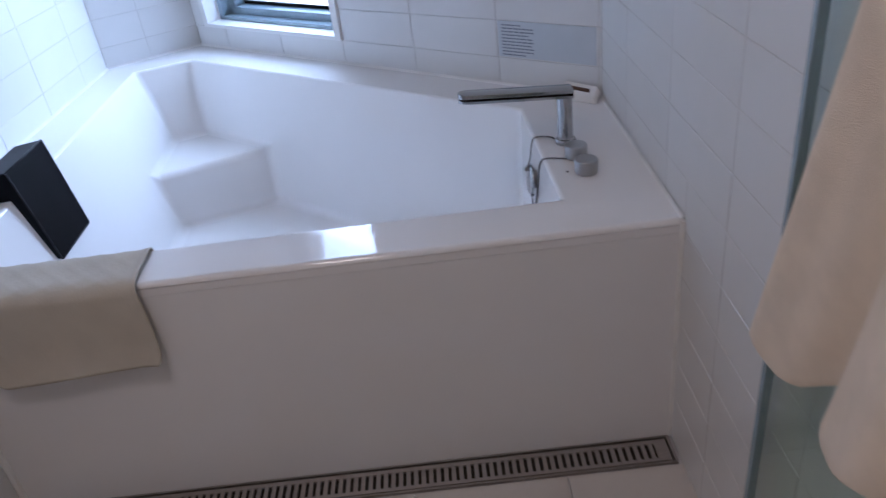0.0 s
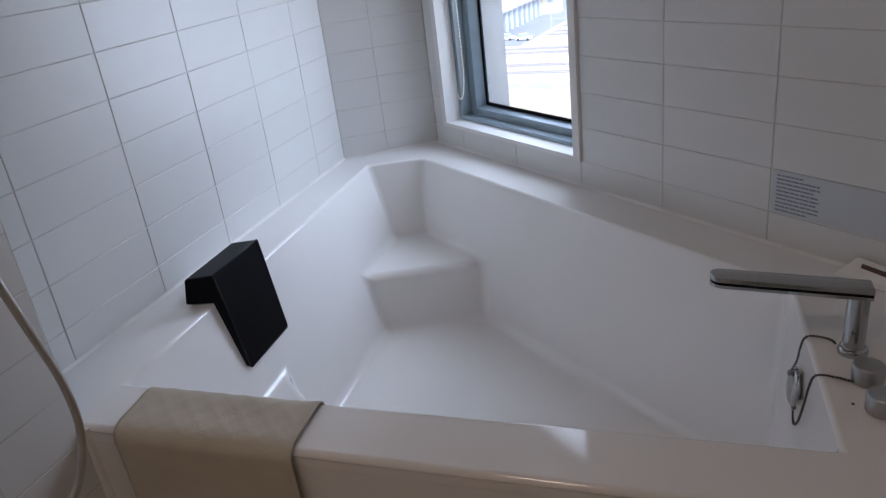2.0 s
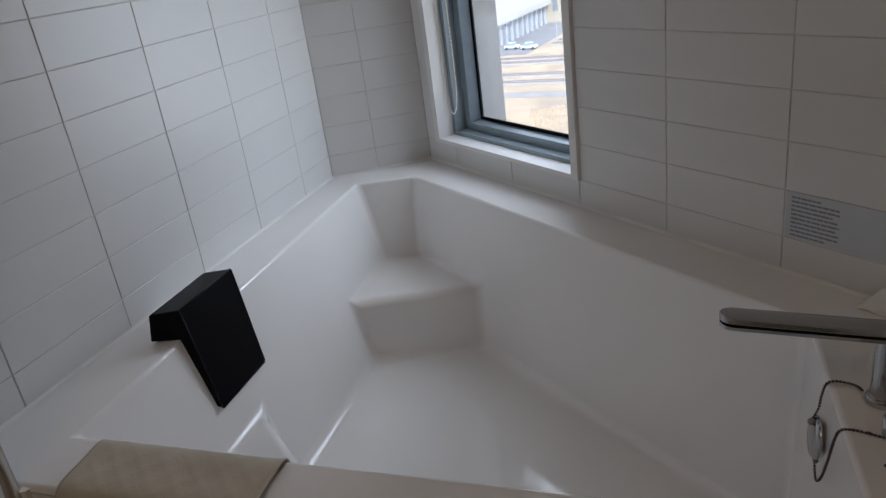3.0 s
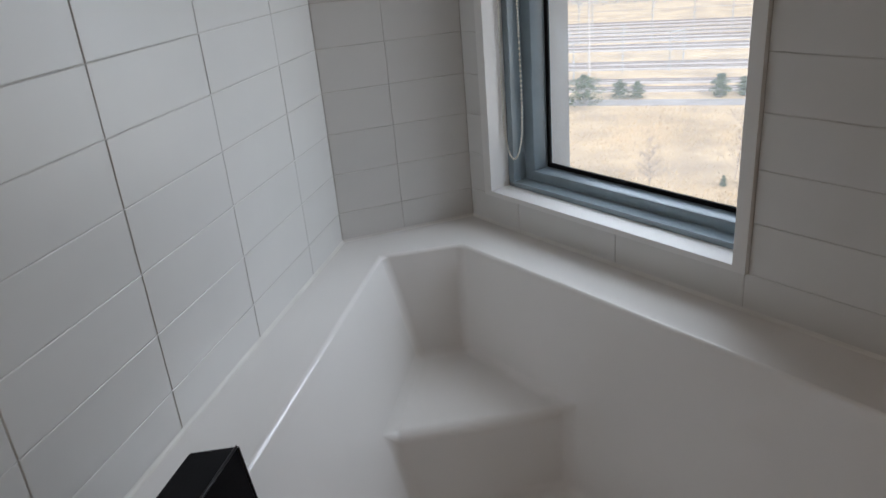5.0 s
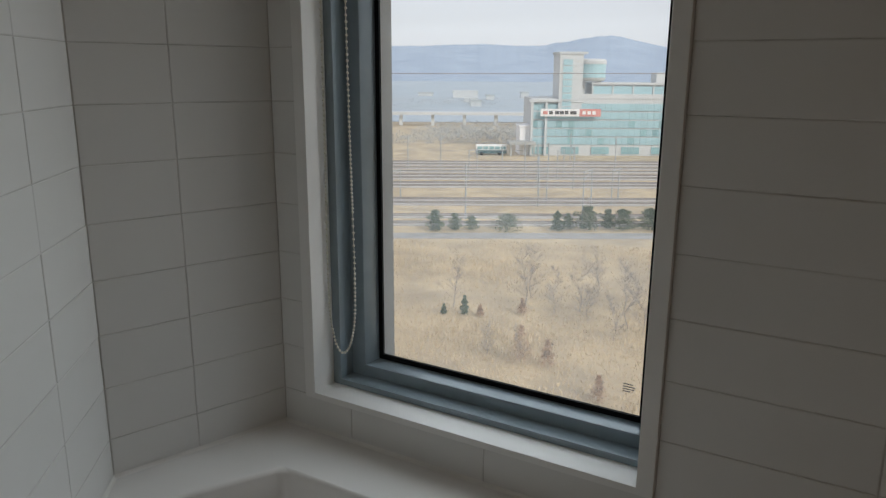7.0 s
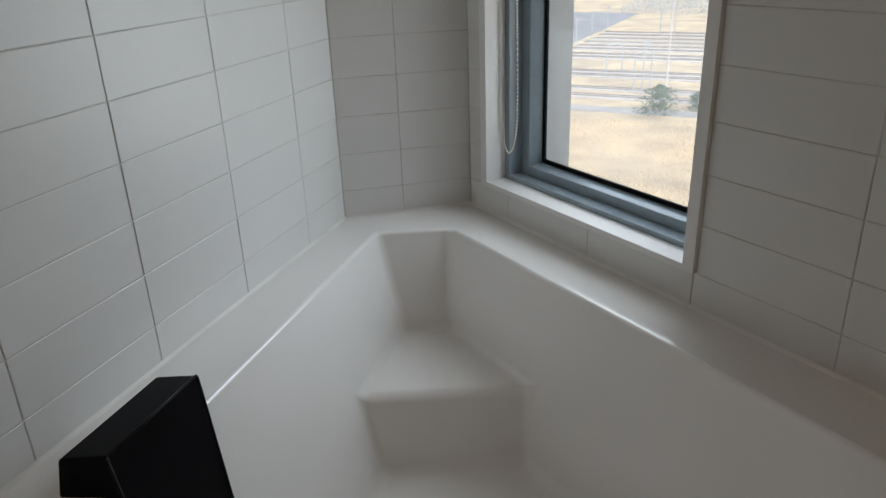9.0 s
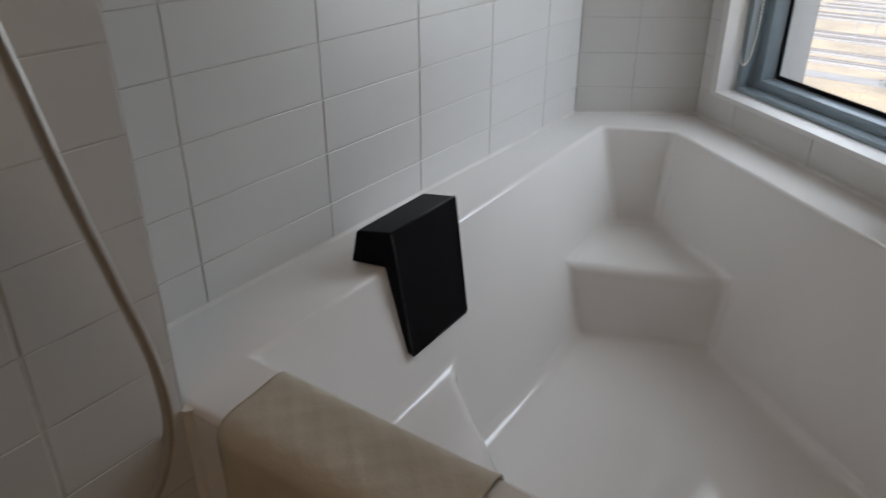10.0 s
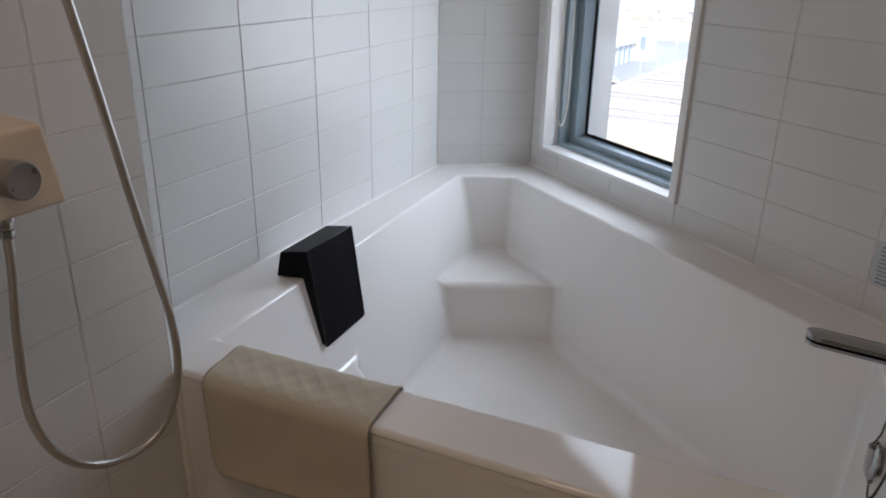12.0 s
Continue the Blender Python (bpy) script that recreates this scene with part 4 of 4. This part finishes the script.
pane_mesh = mesh_of("facade_pane", bm, M_TEAL)
dark_mesh = pane_mesh.copy()
dark_mesh.materials.clear()
dark_mesh.materials.append(M_TEAL_DARK)
for r in range(5):
    for c in range(39):
        o = new("facade_pane", dark_mesh if random.random() < 0.13 else pane_mesh)
        o.parent = hall
        o.matrix_parent_inverse = hall.matrix_basis.inverted()
        o.location = far(0, 30.62 + c * pane_w, 3.4 + r * pane_h)
for c in range(39):
    if c % 5 < 3:
        o = new("ground_window", dark_mesh)
        o.parent = hall
        o.matrix_parent_inverse = hall.matrix_basis.inverted()
        o.location = far(0, 30.62 + c * pane_w, 0.5)
bm = bmesh.new()
block(bm, 224.2, 236, 38.4, 45.4, 12.6, 30.3)
tower = part("tower", bm, M_WHITEWALL, hall, "pale rectangular tower")
bm = bmesh.new()
block(bm, 223.9, 236.3, 38.0, 46.6, 30.3, 30.9)
part("tower_cap", bm, M_WHITEWALL, tower)
for i in range(8):
    bm = bmesh.new()
    block(bm, 224.0, 224.3, 39.4, 42.2, 13.0 + i * 2.0, 14.7 + i * 2.0)
    part("tower_window", bm, M_TEAL, tower)
bm = bmesh.new()
lathe(bm, [(2.6, 22.2), (3.9, 22.6), (4.4, 23.4)], 24, Matrix.Translation(far(229, 49.0)))
for a in (46.2, 51.0):
    block(bm, 228.4, 229.6, a, a + 0.9, 12, 22.5)
lathe(bm, [(4.4, 27.4), (4.4, 28.4), (3.8, 28.9), (2.0, 29.0)], 24, Matrix.Translation(far(229, 49.0)))
part("lookout", bm, M_WHITEWALL, hall, "round pale lookout drum on two legs")
bm = bmesh.new()
lathe(bm, [(4.2, 23.4), (4.2, 27.4)], 24, Matrix.Translation(far(229, 49.0)))
part("lookout_glazing", bm, M_TEAL, hall, "teal ring of windows")
bm = bmesh.new()
block(bm, 223.2, 223.4, 33.0, 44.7, 12.0, 14.2)
banner = part("banner", bm, M_BANNER, hall, "white printed banner")
bm = bmesh.new()
block(bm, 223.2, 223.4, 44.75, 51.2, 12.0, 14.2)
part("banner_end", bm, M_BANNER_RED, hall, "red printed banner")
for a0, w, m_, red in ((35.3, 1.4, M_BANNER_RED, 0), (37.1, 1.1, M_KNOB_DARK, 0), (38.9, 1.3, M_KNOB_DARK, 0), (40.4, 1.2, M_KNOB_DARK, 0), (41.9, 1.0, M_KNOB_DARK, 0), (43.5, 1.9, M_KNOB_DARK, 0), (47.2, 1.0, M_BANNER, 1), (48.7, 1.0, M_BANNER, 1), (50.2, 1.0, M_BANNER, 1)):
    bm = bmesh.new()
    block(bm, 223.1, 223.18, a0 - 1.6, a0 - 1.6 + w, 12.6, 13.6)
    part("print_bar", bm, m_, banner)

annex = thing("annex_building", far(231, 28.5), "pale low annex with a flat roof", "building")
bm = bmesh.new()
block(bm, 226, 236, 27.2, 30.6, 0, 8.6)
part("wall", bm, M_BANNER, annex)
bm = bmesh.new()
block(bm, 225.6, 236.4, 26.9, 30.9, 8.6, 9.0)
part("roof", bm, M_BANNER, annex)
canopy = thing("gate_canopy", far(224, 27), "cream canopy on posts before the building", "canopy")
bm = bmesh.new()
block(bm, 221, 226, 23.5, 31.5, 3.6, 4.5)
part("canopy_roof", bm, M_CONCRETE, canopy)
for a in (24, 31):
    bm = bmesh.new()
    block(bm, 222, 222.4, a, a + 0.4, 0, 3.6)
    part("post", bm, M_CONCRETE, canopy)

bus = thing("bus", far(226, 18.5), "white bus with dark blue-green lower half", "bus")
bm = bmesh.new()
block(bm, 225, 227.5, 13.8, 23.2, 0.5, 1.6)
part("lower_body", bm, M_BUS_GREEN, bus, bevel=0.1)
bm = bmesh.new()
block(bm, 225, 227.5, 13.8, 23.2, 1.6, 3.2)
part("upper_body", bm, M_BANNER, bus, bevel=0.1)
for i in range(5):
    bm = bmesh.new()
    block(bm, 224.9, 225.05, 14.2 + i * 1.8, 15.7 + i * 1.8, 1.8, 2.7)
    part("window", bm, M_TEAL_DARK, bus)
for a in (15.5, 21.0):
    bm = bmesh.new()
    tube(bm, [far(224.95, a, 0.5), far(225.3, a, 0.5)], 0.5, 14)
    part("wheel", bm, M_GASKET, bus)

# depot with a vaulted roof beyond the end of the yard
M_PAVING = mat("pale_asphalt", (0.24, 0.25, 0.265), 0.9, vary=0.15, scale=0.12)
M_ROOF_WHITE = mat("white_roof_sheet", (0.46, 0.48, 0.50), 0.6, vary=0.06, scale=0.3)
M_BLUE_BAY = mat("blue_grey_bay", (0.20, 0.26, 0.33), 0.6, vary=0.12, scale=0.4)
M_CREAM = mat("cream_render", (0.52, 0.47, 0.34), 0.8, vary=0.08, scale=0.3)
bm = bmesh.new()
strip(bm, 150.5, 262, -150, YARD_END - 2.5, -0.1, 0.05)
tagged(part("pavement", bm, M_PAVING), "pale asphalt forecourt at the end of the railway yard", "pavement", kind="structure")
depot = thing("depot_building", far(178, -75), "white depot with vaulted roof and blue-grey bays", "building")
bm = bmesh.new()
block(bm, 160, 197, -88, -64.2, 0, 5.6)
part("wall", bm, M_BLUE_BAY, depot, "blue-grey recessed wall")
bm = bmesh.new()
ends = []
for d in (158.6, 198.4):
    up = [bm.verts.new(far(d, -75.5 + 12.9 * math.cos(math.pi * k / 16), 5.6 + 4.6 * math.sin(math.pi * k / 16))) for k in range(17)]
    low = [bm.verts.new(far(d, -75.5 + 12.9 * math.cos(math.pi * k / 16), 5.1 + 4.6 * math.sin(math.pi * k / 16))) for k in range(17)]
    bm.faces.new(up + low[::-1])
    ends.append((up, low))
for lay_a, lay_b in zip(ends[0], ends[1]):
    for k in range(16):
        bm.faces.new((lay_a[k], lay_a[k + 1], lay_b[k + 1], lay_b[k]))
for k in (0, 16):
    bm.faces.new((ends[0][0][k], ends[0][1][k], ends[1][1][k], ends[1][0][k]))
part("roof", bm, M_ROOF_WHITE, depot, "white vaulted roof")
for k in range(11):
    bm = bmesh.new()
    block(bm, 159.4 + k * 3.75, 160.4 + k * 3.75, -64.3, -63.8, 0, 5.4)
    part("pillar", bm, M_ROOF_WHITE, depot)
gatehouse = thing("gatehouse", far(203, -62), "cream rendered block beside the depot", "building")
bm = bmesh.new()
block(bm, 200, 206, -66, -60.2, 0, 9.0)
part("wall", bm, M_CREAM, gatehouse)
bm = bmesh.new()
block(bm, 199.6, 206.4, -66.4, -59.8, 9.0, 9.5)
part("roof", bm, M_ROOF_WHITE, gatehouse)
bm = bmesh.new()
block(bm, 199.85, 200.1, -62.6, -61.2, 3.0, 6.5)
part("window", bm, M_BLUE_BAY, gatehouse)


def parked_car(d, a):
    car = thing("parked_car", far(d, a, 0.05), "white parked car on the pale forecourt", "car", "parked cars")
    bm = bmesh.new()
    block(bm, d - 0.85, d + 0.85, a - 1.75, a + 1.75, 0.38, 0.95)
    part("body", bm, M_BANNER, car, bevel=0.12)
    bm = bmesh.new()
    v = [bm.verts.new(far(d + dd, a + aa, z)) for z, r in ((0.93, 1.0), (1.5, 0.7)) for dd, aa in ((-0.82 * (0.6 + 0.4 * r), -1.25 * r), (-0.82 * (0.6 + 0.4 * r), 1.0 * r), (0.82 * (0.6 + 0.4 * r), 1.0 * r), (0.82 * (0.6 + 0.4 * r), -1.25 * r))]
    for f in ((3, 2, 1, 0), (4, 5, 6, 7), (0, 1, 5, 4), (1, 2, 6, 5), (2, 3, 7, 6), (3, 0, 4, 7)):
        bm.faces.new([v[i] for i in f])
    part("glasshouse", bm, M_TEAL_DARK, car, "dark car windows", bevel=0.05)
    bm = bmesh.new()
    block(bm, d - 0.66, d + 0.66, a - 0.84, a + 0.67, 1.48, 1.55)
    part("car_roof", bm, M_BANNER, car)
    for dd in (-0.88, 0.66):
        for aa in (-1.1, 1.1):
            bm = bmesh.new()
            tube(bm, [far(d + dd, a + aa, 0.36), far(d + dd + 0.22, a + aa, 0.36)], 0.33, 12)
            part("wheel", bm, M_GASKET, car)


for d, a in ((158.2, -59.4), (156.9, -54.9)):
    parked_car(d, a)

viaduct = thing("viaduct", far(352, 20), "long pale road viaduct on piers", "bridge")
bm = bmesh.new()
block(bm, 348, 356, -300, 330, 5.0, 6.3)
part("deck", bm, M_WHITEWALL, viaduct)
for k in range(-14, 20):
    bm = bmesh.new()
    block(bm, 350, 353, k * 15.0, k * 15.0 + 1.5, 0, 5.0)
    part("pier", bm, M_WHITEWALL, viaduct)
random.seed(33)
for k in range(34):
    d, a = random.uniform(520, 900), random.uniform(-120, 420)
    h, w = random.uniform(3, 6.5), random.uniform(6, 15)
    b = thing("distant_house", far(d, a), "small pale distant building", "building", "distant town")
    bm = bmesh.new()
    block(bm, d, d + 10, a, a + w, 0, h)
    part("wall", bm, M_WHITEWALL, b)
    bm = bmesh.new()
    block(bm, d - 0.5, d + 10.5, a - 0.5, a + w + 0.5, h, h + 1.2)
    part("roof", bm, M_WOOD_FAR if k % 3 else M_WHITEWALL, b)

# belt of far woods, haze put into its colour
random.seed(17)
vs, fs = [], []
for d0, d1, n, hh in ((256, 330, 46000, 4.6), (470, 640, 16000, 6.0)):
    for k in range(n):
        d, a = random.uniform(d0, d1), random.uniform(-60, 240)
        if noise.noise(Vector((d * 0.02, a * 0.025, 0))) < -0.25 + 0.3 * random.random():
            continue
        top = hh * (0.75 + 0.5 * noise.noise(Vector((a * 0.3, d * 0.12, 7))))
        c = far(d, a, random.uniform(0.1, top))
        s, h = random.uniform(0.15, 0.4), random.uniform(0.2, 0.6)
        b = len(vs)
        vs += [c + Vector((random.uniform(-s, s), random.uniform(-s, s), random.uniform(-h, h))) for _ in range(4)]
        fs += [(b, b + 1, b + 2), (b, b + 2, b + 3)]
me = bpy.data.meshes.new("far_woods")
me.from_pydata(vs, [], fs)
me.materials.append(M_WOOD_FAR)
tagged(new("far_woods", me), "belt of winter woods behind the railway, haze tinted in", "woods", kind="stuff")

# The valley's grey-blue has distance haze painted in.
M_WOOD_HAZE = mat("haze_tinted_valley", (0.39, 0.445, 0.49), 1.0, second=(0.36, 0.42, 0.465), scale=0.01)
bm = bmesh.new()
rows = [[bm.verts.new(far(d, d * (-0.5 + 1.4 * i / 40), 0.3 + 5.0 * max(0.0, noise.noise(Vector((i * 0.6, d * 0.01, 4)))) * min(1, (d - 372) / 300))) for i in range(41)] for d in range(372, 1980, 40)]
for a, b in zip(rows, rows[1:]):
    for i in range(40):
        bm.faces.new((a[i], a[i + 1], b[i + 1], b[i]))
tagged(part("backdrop_valley", bm, M_WOOD_HAZE, smooth=True), "far valley sheet, haze tinted into its grey-blue", "valley", kind="structure")

# hills on the skyline, with distance haze put into their colour
bm = bmesh.new()
rows = []
for j in range(9):
    v = j / 8
    row = []
    for i in range(801):
        az = -60 + i * 0.2
        el = 1.78 + 0.80 * math.exp(-((az - 20.4) / 3.2) ** 2) + 0.2 * math.exp(-((az - 11) / 3.5) ** 2) - 0.9 * math.exp(-((az - 29) / 3.0) ** 2) + 0.25 * math.sin(az * 0.21) * (abs(az - 16) > 14)
        el += 0.07 * noise.noise(Vector((az * 1.1, 1, 0))) + 0.05 * noise.noise(Vector((az * 4.7, 5, 0))) + 0.05 * noise.noise(Vector((az * 13, 9, 0)))
        top = 2900 * math.tan(radians(el)) + 25
        d = 1900 + 1000 * v
        a = radians(az)
        z = top * math.sin(v * math.pi / 2) ** 1.3 + 7 * noise.noise(Vector((az * 0.5, v * 6, 2))) * v * (1 - v) * 4
        row.append(bm.verts.new(EYE + Vector((math.sin(a) * d, math.cos(a) * d, G + z))))
    rows.append(row)
for a, b in zip(rows, rows[1:]):
    for i in range(800):
        bm.faces.new((a[i], a[i + 1], b[i + 1], b[i]))
tagged(part("backdrop_hills", bm, M_HILL, smooth=True), "wooded hills on the skyline, haze tinted into their blue", "hills", kind="structure")

# ---- wall and floor tiles ----
def tile_mesh(w, h, t=0.0035, edge=0.0011, material=None):
    bm = bmesh.new()
    a = [bm.verts.new(p) for p in ((0, t, 0), (w, t, 0), (w, t, h), (0, t, h))]
    m_ = [bm.verts.new(p) for p in ((0, edge * 0.7, 0), (w, edge * 0.7, 0), (w, edge * 0.7, h), (0, edge * 0.7, h))]
    f = [bm.verts.new(p) for p in ((edge, 0, edge), (w - edge, 0, edge), (w - edge, 0, h - edge), (edge, 0, h - edge))]
    bm.faces.new(f)
    for k in range(4):
        j = (k + 1) % 4
        bm.faces.new((m_[k], m_[j], f[j], f[k]))
        bm.faces.new((a[k], a[j], m_[j], m_[k]))
    return mesh_of("tile", bm, material or M_TILE)


TILES = {}
random.seed(2)


def lay(wall_ob, length, z0, z1, joints, hole=None, gap=0.0021, bed=0.0017, start=0.0):
    rows = [z0] + [ROW0 + ROW * k for k in range(-8, 20) if z0 + 0.012 < ROW0 + ROW * k < z1 - 0.012] + [z1]
    cols = [start] + [j for j in sorted(joints) if start + 0.008 < j < length - 0.008] + [length]
    for za, zb in zip(rows, rows[1:]):
        for ca, cb in zip(cols, cols[1:]):
            cells = [(ca, cb)]
            if hole and zb > hole[2] + 0.004 and za < hole[3] - 0.004:
                cells = [c for c in ((ca, min(cb, hole[0])), (max(ca, hole[1]), cb)) if c[1] - c[0] > 0.008]
            for a, b in cells:
                key = (round(b - a, 4), round(zb - za, 4))
                if key not in TILES:
                    TILES[key] = tile_mesh(b - a - gap, zb - za - bed)
                o = new("tile", TILES[key])
                o.parent = wall_ob
                o.location = (a + gap / 2, random.uniform(-0.0004, 0.0004), za + bed / 2)
                o.rotation_euler = (random.gauss(0, 0.0011), 0, random.gauss(0, 0.0008))


lay(wall_left, len_left, 0.541, CEIL, [0.186, 0.487, 0.775, 1.0625, 1.346], gap=0.0026)
lay(wall_corner, len_corner, 0.541, CEIL, [0.164])
lay(wall_window, len_window, 0.541, CEIL, [0.178 + 0.3025 * k for k in range(6)], W_HOLE)
RIGHT_JOINTS = [0.237 + 0.3 * k for k in range(9)]
lay(wall_right, len_right, ROW0, CEIL, RIGHT_JOINTS, gap=0.0012)
lay(wall_right, 0.654, 0.541, ROW0, RIGHT_JOINTS, gap=0.0012)
lay(wall_right, len_right, 0.0, ROW0, RIGHT_JOINTS, start=0.654, gap=0.0012)
lay(wall_shower, len_shower, 0.0, CEIL, [2.2 - 0.172 - 0.29 * k for k in range(7)], gap=0.0046)
bm = bmesh.new()
q = [bm.verts.new(p) for p in ((0, 0, -0.006), (0.3172, 0, -0.006), (0.3172, 0.3172, -0.006), (0, 0.3172, -0.006))]
t = [bm.verts.new(p) for p in ((0.0012, 0.0012, 0), (0.316, 0.0012, 0), (0.316, 0.316, 0), (0.0012, 0.316, 0))]
bm.faces.new(t)
for k in range(4):
    bm.faces.new((q[k], q[(k + 1) % 4], t[(k + 1) % 4], t[k]))
floor_tile = mesh_of("floor_tile", bm, M_FLOOR)
for i in range(5):
    for j in range(7):
        o = new("floor_tile", floor_tile)
        o.parent = floor
        o.location = (1.1865 - 1.2 + 0.0 + 0.32 * i - 0.08, -0.394 - 0.32 * j, 0)
